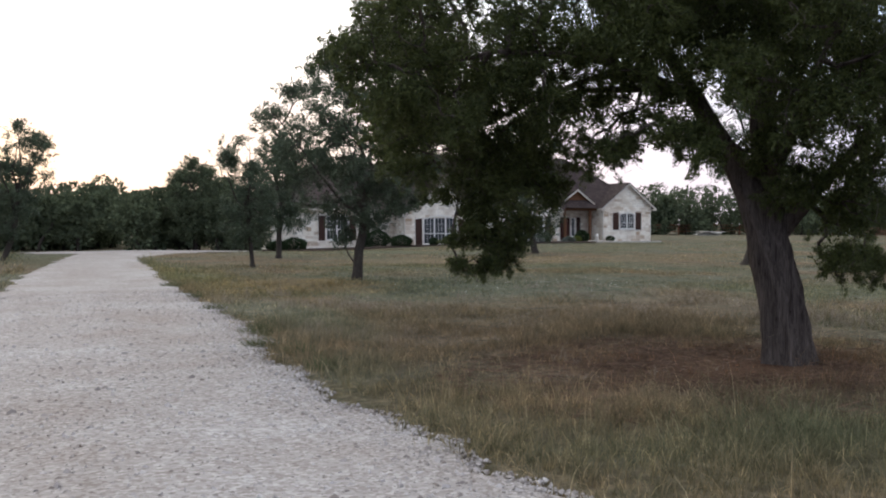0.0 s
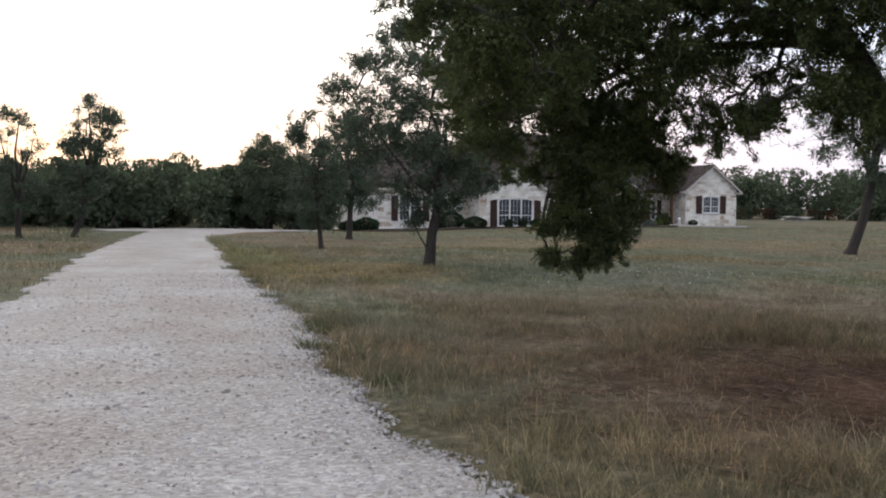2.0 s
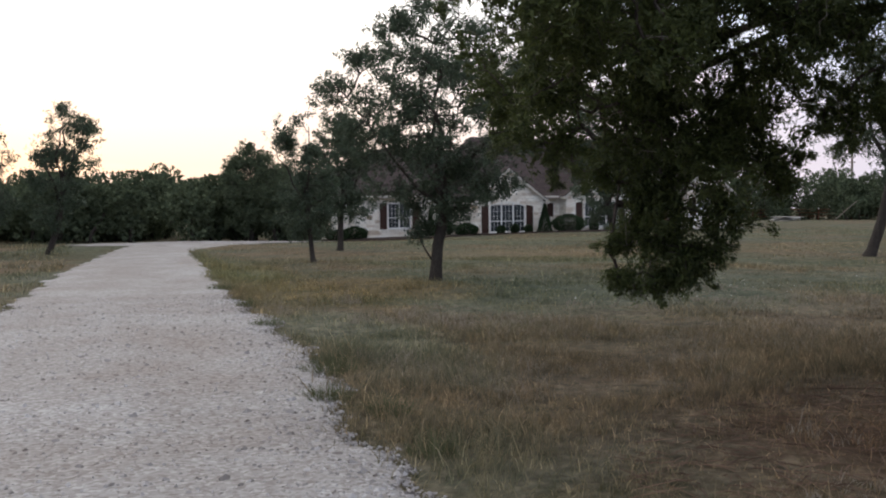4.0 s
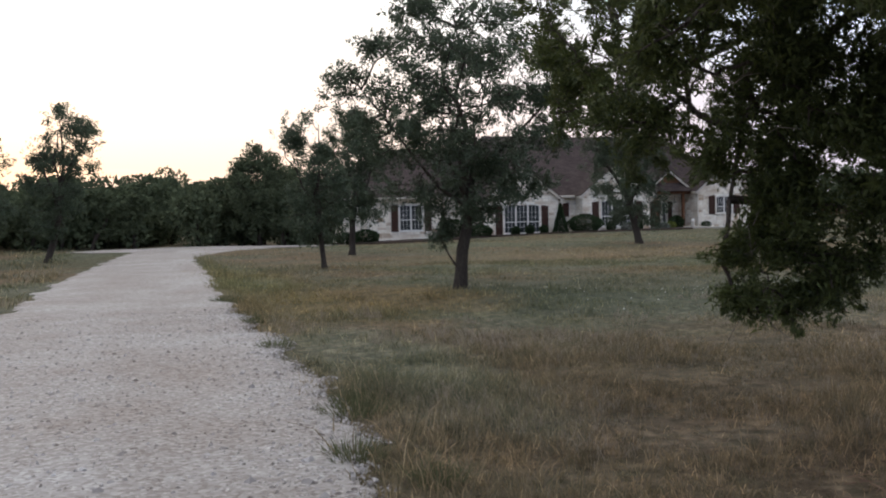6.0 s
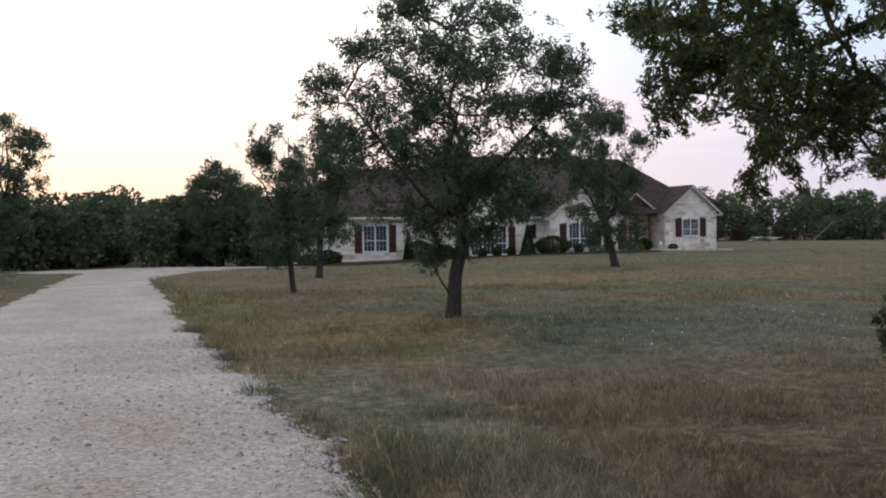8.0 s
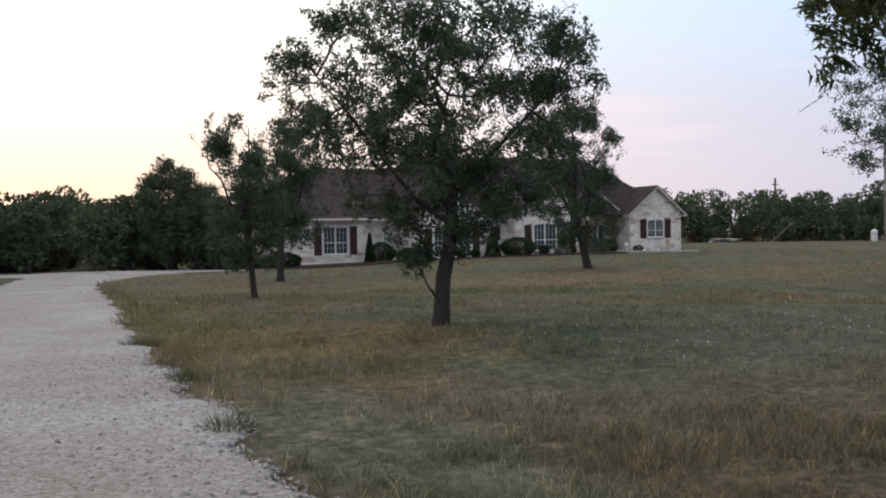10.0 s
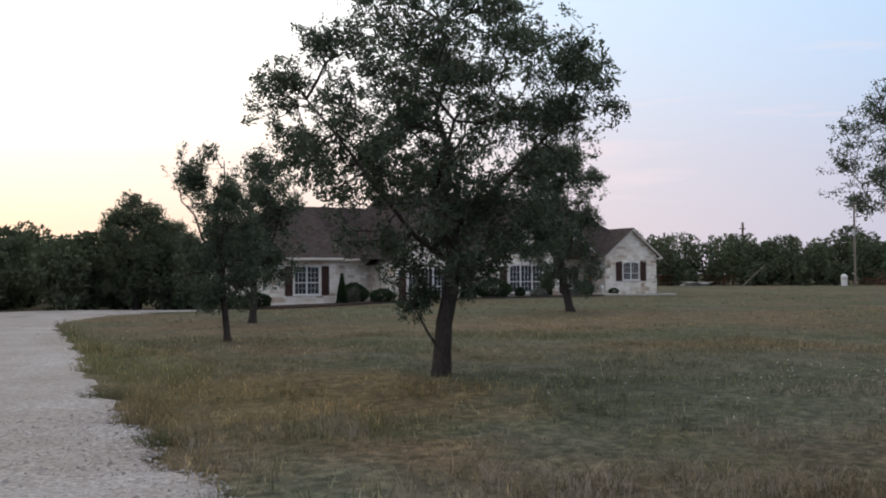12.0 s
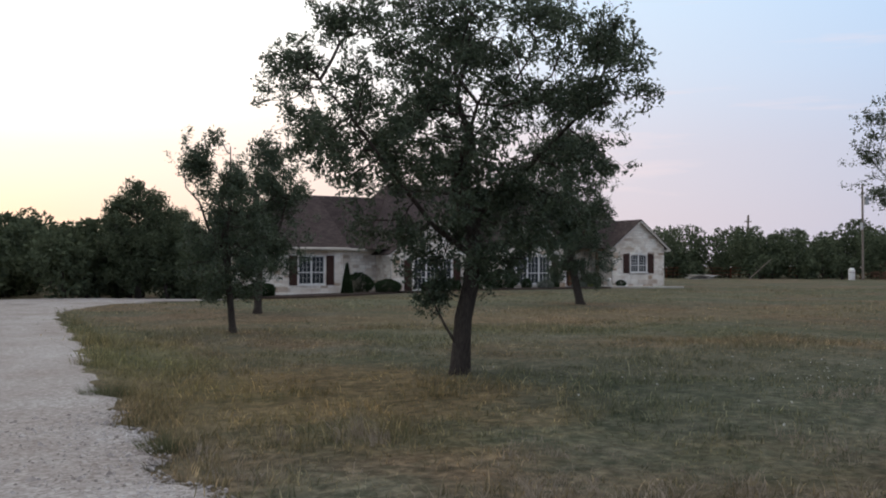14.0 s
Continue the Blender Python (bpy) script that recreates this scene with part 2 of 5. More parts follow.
def block_mat():
    """Single limestone blocks: each its own tone, cream to tan, with blotches."""
    m, nt, b = base_mat("limestone_block", 0.95, 0.15)
    p = world_pos(nt)
    info = nt.nodes.new("ShaderNodeObjectInfo")
    tone = ramp(nt, info.outputs["Random"], [(0.0, (0.46, 0.35, 0.25)), (0.10, (0.60, 0.51, 0.42)), (0.25, (0.74, 0.68, 0.60)), (0.6, (0.82, 0.775, 0.70)), (1.0, (0.88, 0.845, 0.78))])
    stain = noise_tex(nt, p, 1.3, 5.0, 0.65)
    tone = mix_col(nt, 0.8, tone, ramp(nt, stain, [(0.35, (0.78, 0.73, 0.68)), (0.60, (1.1, 1.1, 1.1))]), "MULTIPLY")
    nt.links.new(tone, b.inputs["Base Color"])
    bump(nt, b, noise_tex(nt, p, 9.0, 5.0), 0.7, 0.02)
    return m


def shingle_mat():
    m, nt, b = base_mat("shingles", 0.95, 0.1)
    v = coords(nt, (1, 1, 1), "UV")
    p = world_pos(nt)
    br = nt.nodes.new("ShaderNodeTexBrick")
    br.offset = 0.5
    for k, val in (("Scale", 1.0), ("Mortar Size", 0.008), ("Brick Width", 0.3), ("Row Height", 0.14)):
        br.inputs[k].default_value = val
    br.inputs["Color1"].default_value = (0.052, 0.040, 0.040, 1)
    br.inputs["Color2"].default_value = (0.085, 0.066, 0.064, 1)
    br.inputs["Mortar"].default_value = (0.03, 0.024, 0.024, 1)
    nt.links.new(v, br.inputs["Vector"])
    st = noise_tex(nt, p, 0.8, 4.0)
    c = mix_col(nt, 0.7, br.outputs["Color"], ramp(nt, st, [(0.3, (0.75, 0.75, 0.75)), (0.7, (1.1, 1.1, 1.1))]), "MULTIPLY")
    nt.links.new(c, b.inputs["Base Color"])
    bump(nt, b, br.outputs["Fac"], 0.5, 0.02)
    return m


def glass_mat():
    m, nt, b = base_mat("window_glass", 0.06, 0.5)
    b.inputs["Base Color"].default_value = (0.035, 0.042, 0.048, 1)
    v = world_pos(nt)
    bump(nt, b, noise_tex(nt, v, 1.2, 2.0), 0.04, 0.05)
    return m


M = {
    "ground": ground_mat(), "blade": blade_mat(), "gravel": gravel_mat("crushed_limestone"), "stones": gravel_mat("gravel_stones", True),
    "wall": stone_wall_mat(), "block": block_mat(), "shingle": shingle_mat(), "glass": glass_mat(),
    "white": plain_mat("white_paint", (0.70, 0.69, 0.66), (0.82, 0.81, 0.79), 6, 0.5),
    "fascia": plain_mat("cream_fascia_paint", (0.52, 0.48, 0.43), (0.66, 0.62, 0.56), 3, 0.55),
    "shutter": plain_mat("brown_shutter_paint", (0.035, 0.017, 0.012), (0.065, 0.030, 0.022), 10, 0.6),
    "timber": plain_mat("stained_cedar_boards", (0.10, 0.045, 0.022), (0.17, 0.08, 0.042), 5, 0.7, (6, 6, 0.6)),
    "door": plain_mat("dark_red_door", (0.055, 0.016, 0.012), (0.09, 0.028, 0.02), 6, 0.45),
    # near-black tone for window backs, standing in for the rooms' lack of light
    "dark": plain_mat("painted_room_dark", (0.02, 0.02, 0.02), (0.03, 0.03, 0.03), 2, 0.9),
    "concrete": plain_mat("pale_concrete", (0.36, 0.34, 0.31), (0.48, 0.455, 0.42), 4, 0.9),
    "mulch": plain_mat("bed_mulch", (0.035, 0.026, 0.022), (0.085, 0.062, 0.052), 14, 1.0, bump_s=0.9),
    "cedar_bark": plain_mat("shaggy_cedar_bark", (0.020, 0.015, 0.013), (0.150, 0.125, 0.113), 12, 1.0, (7, 7, 0.4), 1.0, 0.05),
    "oak_bark": plain_mat("oak_bark", (0.030, 0.025, 0.022), (0.085, 0.072, 0.062), 14, 1.0, (3, 3, 1.0), 0.9, 0.1),
    "twig": plain_mat("grey_dead_twigs", (0.10, 0.085, 0.075), (0.22, 0.19, 0.17), 8, 0.95, (1, 1, 1), 0.3, 0.1),
    "straw": plain_mat("dry_straw", (0.20, 0.165, 0.130), (0.40, 0.345, 0.275), 3.0, 0.9),
    "cedar_leaf": leaf_mat("cedar_sprays", (0.025, 0.035, 0.014), (0.104, 0.126, 0.038), 0.32),
    "oak_leaf": leaf_mat("live_oak_leaves", (0.034, 0.052, 0.034), (0.104, 0.136, 0.084), 0.25, 0.55),
    "far_leaf": leaf_mat("woodland_leaves", (0.048, 0.066, 0.040), (0.124, 0.150, 0.086), 0.22, 1.0),
    "bush": leaf_mat("clipped_shrub_leaves", (0.014, 0.030, 0.013), (0.048, 0.080, 0.034), 0.15, 0.85),
    "yellow_bush": leaf_mat("yellow_green_leaves", (0.10, 0.13, 0.03), (0.20, 0.23, 0.06), 0.2),
    "silver_bush": leaf_mat("silver_grey_leaves", (0.12, 0.14, 0.12), (0.24, 0.26, 0.22), 0.1),
    "litter": leaf_mat("cedar_litter", (0.050, 0.028, 0.020), (0.230, 0.150, 0.105), 0.0, 0.95),
    "petal": leaf_mat("white_petals", (0.45, 0.46, 0.42), (0.72, 0.72, 0.68), 0.2, 0.8),
    "tuft": leaf_mat("green_tuft_blades", (0.060, 0.072, 0.034), (0.150, 0.160, 0.085), 0.2, 0.8),
    "pole": plain_mat("weathered_pole", (0.16, 0.13, 0.11), (0.27, 0.23, 0.19), 5, 0.95, (4, 4, 0.4)),
    "rust": plain_mat("rusty_pipe", (0.11, 0.045, 0.025), (0.19, 0.085, 0.05), 9, 0.9),
    "grey_metal": plain_mat("galvanised_grey", (0.38, 0.39, 0.40), (0.50, 0.51, 0.52), 5, 0.45, metal=0.5),
    "brush": plain_mat("dead_brush", (0.09, 0.045, 0.03), (0.16, 0.085, 0.06), 9, 1.0),
}

# ---- mesh helpers ----


def np_object(name, verts, faces, mat, smooth=False):
    """One mesh object from an array of vertices and an array of faces with equal corner counts."""
    me = bpy.data.meshes.new(name)
    verts, faces = np.asarray(verts, np.float32), np.asarray(faces, np.int32)
    n, k = faces.shape
    me.vertices.add(len(verts))
    me.vertices.foreach_set("co", verts.ravel())
    me.loops.add(n * k)
    me.loops.foreach_set("vertex_index", faces.ravel())
    me.polygons.add(n)
    me.polygons.foreach_set("loop_start", np.arange(0, n * k, k, dtype=np.int32))
    me.polygons.foreach_set("use_smooth", np.full(n, smooth))
    me.update(calc_edges=True)
    me.materials.append(mat)
    return new(name, me)


def empty(name, at=(0, 0, 0), label="", category="", group="", kind=""):
    ob = new(name)
    ob.location = at
    ob.empty_display_size = 0.2
    return tagged(ob, label, category, group, kind)


def hang(ob, parent, label=""):
    """Make ob a part of parent, keeping its world place."""
    ob.parent = parent
    ob.matrix_parent_inverse = Matrix.Translation(parent.location).inverted()
    return tagged(ob, label)


def part(name, bm, mat, parent, label=""):
    me = bpy.data.meshes.new(name)
    bmesh.ops.recalc_face_normals(bm, faces=bm.faces)
    bm.to_mesh(me)
    bm.free()
    me.materials.append(mat)
    return hang(new(name, me), parent, label)


def box_bm(x0, x1, y0, y1, z0, z1, bevel=0.0, bm=None):
    own = bmesh.new()
    bmesh.ops.create_cube(own, size=1)
    for v in own.verts:
        v.co = Vector(((x0 + x1) / 2 + v.co.x * (x1 - x0), (y0 + y1) / 2 + v.co.y * (y1 - y0), (z0 + z1) / 2 + v.co.z * (z1 - z0)))
    if bevel:
        bmesh.ops.bevel(own, geom=own.edges[:], offset=bevel, segments=1, affect="EDGES")
    if bm is None:
        return own
    me = bpy.data.meshes.new("tmp")
    own.to_mesh(me)
    own.free()
    bm.from_mesh(me)
    bpy.data.meshes.remove(me)
    return bm


def prism_bm(outline, y0, y1):
    """An outline of (x, z) points pushed from y0 to y1."""
    bm = bmesh.new()
    a = [bm.verts.new((x, y0, z)) for x, z in outline]
    c = [bm.verts.new((x, y1, z)) for x, z in outline]
    bm.faces.new(a)
    bm.faces.new(c[::-1])
    n = len(a)
    for i in range(n):
        bm.faces.new((a[i], c[i], c[(i + 1) % n], a[(i + 1) % n]))
    return bm


def tubes(paths, sides=6):
    """Vertices and quads of tubes along paths, each a list of (point, radius)."""
    V, F = [], []
    ang = np.linspace(0, 2 * np.pi, sides, endpoint=False)
    off = 0
    for path in paths:
        pts = np.array([p for p, _ in path], float)
        rad = np.array([r for _, r in path], float)
        tan = np.gradient(pts, axis=0)
        tan /= np.linalg.norm(tan, axis=1, keepdims=True) + 1e-9
        ref = np.where(np.abs(tan[:, 2:3]) > 0.9, np.array([[1.0, 0, 0]]), np.array([[0, 0, 1.0]]))
        if np.abs(tan[:, 2]).max() > 0.9:
            ref[:] = (1.0, 0.13, 0)
        u = np.cross(tan, ref)
        u /= np.linalg.norm(u, axis=1, keepdims=True) + 1e-9
        w = np.cross(tan, u)
        ring = pts[:, None] + rad[:, None, None] * (np.cos(ang)[None, :, None] * u[:, None] + np.sin(ang)[None, :, None] * w[:, None])
        n = len(pts)
        V.append(ring.reshape(-1, 3))
        i, j = np.meshgrid(np.arange(n - 1), np.arange(sides), indexing="ij")
        j2 = (j + 1) % sides
        F.append(np.stack([i * sides + j, i * sides + j2, (i + 1) * sides + j2, (i + 1) * sides + j], -1).reshape(-1, 4) + off)
        off += n * sides
    return np.concatenate(V), np.concatenate(F)


def leaves(centres, dirs, length, width, rng):
    """Diamond leaves: a quad for each centre."""
    n = len(centres)
    d = dirs / (np.linalg.norm(dirs, axis=1, keepdims=True) + 1e-9)
    side = np.cross(d, rng.normal(size=(n, 3)))
    side /= np.linalg.norm(side, axis=1, keepdims=True) + 1e-9
    ln = (length * rng.uniform(0.6, 1.3, n))[:, None]
    wd = (width * rng.uniform(0.7, 1.3, n))[:, None]
    v = np.stack([centres - d * ln * 0.5, centres + side * wd * 0.5 + d * ln * 0.05, centres + d * ln * 0.5, centres - side * wd * 0.5 + d * ln * 0.05], 1)
    return v.reshape(-1, 3), np.arange(n * 4).reshape(n, 4)


def bend(a, b, rng, r0, r1, rise=0.15, n=6, wob=0.06):
    a, b = np.array(a, float), np.array(b, float)
    ln = np.linalg.norm(b - a)
    out = []
    for i in range(n):
        s = i / (n - 1)
        p = a + (b - a) * s
        p[2] += rise * ln * math.sin(math.pi * s)
        if 0 < i < n - 1:
            p += rng.normal(size=3) * wob * ln * 0.5
        out.append((p, r0 + (r1 - r0) * s))
    return out


def needles(centres, dirs, length, width, rng):
    """Slim pointed sprays: a triangle for each centre."""
    n = len(centres)
    d = dirs / (np.linalg.norm(dirs, axis=1, keepdims=True) + 1e-9)
    side = np.cross(d, rng.normal(size=(n, 3)))
    side /= np.linalg.norm(side, axis=1, keepdims=True) + 1e-9
    ln = (length * rng.uniform(0.6, 1.35, n))[:, None]
    wd = (width * rng.uniform(0.7, 1.3, n))[:, None]
    v = np.stack([centres - d * ln * 0.4 + side * wd * 0.5, centres - d * ln * 0.4 - side * wd * 0.5, centres + d * ln * 0.6], 1)
    return v.reshape(-1, 3), np.arange(n * 3).reshape(n, 3)


def grow(skeleton, pts, thrift):
    """Joins scattered shoot points to a skeleton by short links, each to the point that keeps the way to the root short.
    Returns for each point its parent (below len(skeleton): a skeleton point) and the order of growth."""
    m, n = len(skeleton), len(pts)
    d = np.linalg.norm(pts[:, None] - skeleton[None], axis=2)
    par = d.argmin(1)
    cost = d.min(1)
    way = np.zeros(n)
    done = np.zeros(n, bool)
    order = []
    for _ in range(n):
        i = int(cost.argmin())
        p = par[i]
        if p < m:
            way[i] = d[i, p]
        else:
            way[i] = way[p - m] + np.linalg.norm(pts[i] - pts[p - m])
        done[i] = True
        cost[i] = np.inf
        order.append(i)
        c = np.sqrt(((pts - pts[i]) ** 2).sum(1)) + thrift * way[i]
        better = (c < cost) & ~done
        cost[better] = c[better]
        par[better] = m + i
    return par, order


def links(a, b, ra, rb, sides=3):
    """Tapered tubes from points a to points b."""
    n = len(a)
    d = (b - a) / (np.linalg.norm(b - a, axis=1, keepdims=True) + 1e-9)
    ref = np.where(np.abs(d[:, 2:3]) > 0.8, np.array([[1.0, 0, 0]]), np.array([[0, 0, 1.0]]))
    u = np.cross(d, ref)
    u /= np.linalg.norm(u, axis=1, keepdims=True) + 1e-9
    w = np.cross(d, u)
    ang = np.linspace(0, 2 * np.pi, sides, endpoint=False)
    ring = np.cos(ang)[None, :, None] * u[:, None] + np.sin(ang)[None, :, None] * w[:, None]
    v = np.concatenate([a[:, None] + ring * ra[:, None, None], b[:, None] + ring * rb[:, None, None]], 1).reshape(-1, 3)
    j = np.arange(sides)
    f = np.stack([j, (j + 1) % sides, sides + (j + 1) % sides, sides + j], -1)
    return v, (f[None] + 2 * sides * np.arange(n)[:, None, None]).reshape(-1, 4)


def along(path, step=0.18, start=0.0):
    """Points every step metres along a path, from a share of its length on."""
    p = np.array([q for q, _ in path], float)
    t = np.concatenate([[0], np.cumsum(np.linalg.norm(np.diff(p, axis=0), axis=1))])
    k = np.arange(start * t[-1], t[-1], step)
    return np.stack([np.interp(k, t, p[:, c]) for c in range(3)], -1)


def crown_points(base, yaw, rows, rng, clumps, per, rad=(0.28, 0.5), depth=0.9, hollow=0.45, flat=0.75, loose=0.16):
    """Shoot points gathered in clumps inside an uneven crown: rows of (height, left, right) in the upright plane that faces the heading."""
    a = radians(yaw)
    rx, ry, ax, ay = math.cos(a), math.sin(a), -math.sin(a), math.cos(a)
    zs, l, r = (np.array(c, float) for c in zip(*rows))
    wide = np.maximum(r - l, 0.2)
    zz = np.linspace(zs[0], zs[-1], 200)
    cdf = np.cumsum(np.interp(zz, zs, wide))
    out = []
    for _ in range(clumps):
        z = float(np.interp(rng.uniform(0, cdf[-1]), cdf, zz))
        lo, hi = np.interp(z, zs, l), np.interp(z, zs, r)
        q = rng.uniform(*rad)
        hw = max(0.08, (hi - lo) / 2 - 0.45 * q)
        rr, t = rng.uniform() ** hollow, rng.uniform(0, 2 * math.pi)
        u, d = (lo + hi) / 2 + hw * rr * math.cos(t), hw * depth * rr * math.sin(t)
        k = max(4, int(per * (q / np.mean(rad)) ** 2))
        g = rng.normal(size=(k, 3))
        g *= (0.9 * q * rng.uniform(0, 1, k) ** 0.5 / np.linalg.norm(g, axis=1))[:, None]
        g[:, 2] *= flat
        out.append(np.array([base[0] + rx * u + ax * d, base[1] + ry * u + ay * d, z]) + g)
    n = int(loose * sum(len(p) for p in out))
    z = np.interp(rng.uniform(0, cdf[-1], n), cdf, zz)
    lo, hi = np.interp(z, zs, l), np.interp(z, zs, r)
    rr, t = rng.uniform(0, 1, n) ** 0.5, rng.uniform(0, 2 * np.pi, n)
    u, d = (lo + hi) / 2 + (hi - lo) / 2 * rr * np.cos(t), (hi - lo) / 2 * depth * rr * np.sin(t)
    out.append(np.stack([base[0] + rx * u + ax * d, base[1] + ry * u + ay * d, z], -1))
    return np.concatenate(out)


def grown_tree(name, label, trunk, stems, pts, leaf, bark, rng, per=30, sprig=0.2, spread=0.05, size=(0.07, 0.034), needle=False, droop=0.0,
               category="tree", group="", sides=10, flutes=0.0, free=0.35, thrift=0.35, tip=0.0035, dead=0, inner=None, most=0.06):
    """A tree: trunk and stems as paths of (point, radius); twigs grown to the shoot points; leaves set along the outer twigs."""
    top = empty(name, trunk[0][0], label, category, group)
    skel = np.concatenate([along(trunk, start=free)] + [along(st, start=0.12) for st in stems])
    par, order = grow(skel, pts, thrift)
    m = len(skel)
    every = np.concatenate([skel, pts])
    count = np.ones(m + len(pts))
    for i in order[::-1]:
        count[par[i]] += count[m + i]
    count = count[m:]
    rad = np.minimum(tip * count ** 0.45, most)
    rpar = np.where(par >= m, np.minimum(rad[np.maximum(par - m, 0)], rad * 1.6), rad * 1.15)
    a, b = every[par], pts
    # a kink in each link, so that no twig is ruled
    mid = (a + b) / 2 + rng.normal(size=a.shape) * (0.07 * np.linalg.norm(b - a, axis=1))[:, None]
    rm = (rpar + rad) / 2
    v1, f1 = links(a, mid, rpar, rm)
    v2, f2 = links(mid, b, rm, rad)
    tv, tf = tubes([trunk] + list(stems), sides)
    if flutes:
        # ridged, slightly twisted stem with shaggy edges
        ring = np.arange(len(tv)) % sides * (2 * np.pi / sides)
        axis = tv.reshape(-1, sides, 3).mean(1).repeat(sides, 0)
        tw = ring + tv[:, 2] * 0.5
        k = flutes * (np.sin(tw * 5 + 1.0) + 0.7 * np.sin(tw * 9 + 2.0 + tv[:, 2]) + 0.55 * np.sin(tw * 16 + tv[:, 2] * 1.7)) + rng.normal(0, 0.018, len(tv))
        tv = axis + (tv - axis) * (1 + k)[:, None]
    hang(np_object("trunk", tv, tf, bark, True), top)
    hang(tagged(np_object("branchwork", np.concatenate([v1, v2]), np.concatenate([f1, f2 + len(v1)]), bark, True), kind="stuff"), top)
    if dead:
        pick = rng.choice(len(pts), dead)
        paths = [bend(pts[i], pts[i] + rng.normal(size=3) * 0.13 - np.array([0, 0, 0.10]), rng, 0.004, 0.0015, -0.1, 5, 0.2) for i in pick]
        dv, df = tubes(paths, 4)
        hang(tagged(np_object("dead_twigwork", dv, df, M["twig"], True), kind="stuff"), top, "bare grey dead twigs")
    # leafy sprigs: one for each shoot point, sparser on the thick wood
    way = (b - a) / (np.linalg.norm(b - a, axis=1, keepdims=True) + 1e-9)
    way = way + rng.normal(size=way.shape) * 0.45 + np.array([0, 0, -droop])
    way /= np.linalg.norm(way, axis=1, keepdims=True) + 1e-9
    k = (per * rng.uniform(0.35, 1.5, len(pts)) * np.where(count < 8, 1.0, 0.4)).astype(int)
    idx = np.repeat(np.arange(len(pts)), k)
    n = len(idx)
    t = rng.uniform(-0.5, 1.0, n)
    c = b[idx] + way[idx] * (t * sprig)[:, None] + rng.normal(size=(n, 3)) * (spread * (1.15 - 0.75 * np.abs(t)))[:, None]
    d = way[idx] * 1.1 + rng.normal(size=(n, 3)) * (0.45 if needle else 0.75)
    v, f = (needles if needle else leaves)(c, d, size[0], size[1], rng)
    if inner is not None:
        v2, f2 = needles(inner, rng.normal(size=inner.shape) + np.array([0, 0, -0.4]), size[0] * 1.2, size[1] * 1.3, rng)
        v, f = np.concatenate([v, v2]), np.concatenate([f, f2 + len(v)])
    hang(tagged(np_object("crown", v, f, leaf), kind="stuff"), top)
    return top


# ---- ground ----
R_Y = [-80, 0, 4, 5.6, 8, 9.6, 11, 12.5, 15.5, 17.4, 18.5, 20.8, 25.6, 30.6, 42, 46, 51, 54]
R_X = [4.6, 4.2, 4.15, 4.02, 3.88, 3.97, 4.15, 4.48, 4.55, 4.82, 4.64, 4.74, 5.0, 5.5, 6.1, 7.0, 9.3, 14]
L_Y = [-80, 0, 12, 24, 30.5, 41, 57, 60]
L_X = [-1.4, -0.6, 0.2, 1.0, 1.45, 2.7, 4.7, 7.0]


def edge_wobble(y):
    return 0.10 * np.sin(y * 2.3 + 0.7) + 0.07 * np.sin(y * 5.1) + 0.05 * np.sin(y * 11.7 + 2) + 0.03 * np.sin(y * 23.0)


def right_edge(y):
    return np.interp(y, R_Y, R_X) + edge_wobble(np.asarray(y, float)) * 0.8


def left_edge(y):
    return np.interp(y, L_Y, L_X) + edge_wobble(np.asarray(y, float) + 40)


def value_noise(x, y, cell, seed):
    """Smooth random values from -1 to 1 over the plane."""
    g = np.random.default_rng(seed).uniform(-1, 1, (64, 64))
    u, v = np.asarray(x) / cell + 640.3, np.asarray(y) / cell + 640.7
    i, j = np.floor(u).astype(int), np.floor(v).astype(int)
    a, b = u - i, v - j
    a, b = a * a * (3 - 2 * a), b * b * (3 - 2 * b)
    i0, i1, j0, j1 = i % 64, (i + 1) % 64, j % 64, (j + 1) % 64
    return (g[i0, j0] * (1 - a) + g[i1, j0] * a) * (1 - b) + (g[i0, j1] * (1 - a) + g[i1, j1] * a) * b


def ground_z(x, y):
    """Height of the land: nearly level, a little lower by the house's near end."""
    x, y = np.asarray(x, float), np.asarray(y, float)
    z = -0.42 * np.exp(-(((x - 20) / 9) ** 2 + ((y - 66) / 10) ** 2))
    z = z - 0.12 * np.exp(-(((x - 28) / 9) ** 2 + ((y - 33) / 14) ** 2))
    z = z + 0.03 * value_noise(x, y, 2.3, 8) * (np.abs(x - 2.3) > 2.6) * np.exp(-np.abs(y - 20) / 60)
    z = z + 0.08 * np.exp(-(((x - 9.5) / 3) ** 2 + ((y - 23) / 5) ** 2))
    return z


def gz(x, y):
    return float(ground_z(x, y))


def build_ground():
    def axis(lo, hi, mid, fine):
        near = np.arange(mid - 30, mid + 30, fine)
        out = np.geomspace(1, 60, 26) - 1
        left, right = mid - 30 - out[1:] * (mid - 30 - lo) / 59, mid + 30 + out[1:] * (hi - mid - 30) / 59
        return np.unique(np.concatenate([left, near, right]))
    xs, ys = axis(-900, 1100, 14, 0.6), axis(-700, 1500, 26, 0.6)
    X, Y = np.meshgrid(xs, ys, indexing="ij")
    Z = ground_z(X, Y)
    v = np.stack([X, Y, Z], -1).reshape(-1, 3)
    i, j = np.meshgrid(np.arange(len(xs) - 1), np.arange(len(ys) - 1), indexing="ij")
    w = len(ys)
    f = np.stack([i * w + j, (i + 1) * w + j, (i + 1) * w + j + 1, i * w + j + 1], -1).reshape(-1, 4)
    tagged(np_object("ground", v, f, M["ground"], True), "dry field of straw-brown and green grass", "ground", kind="structure")


build_ground()


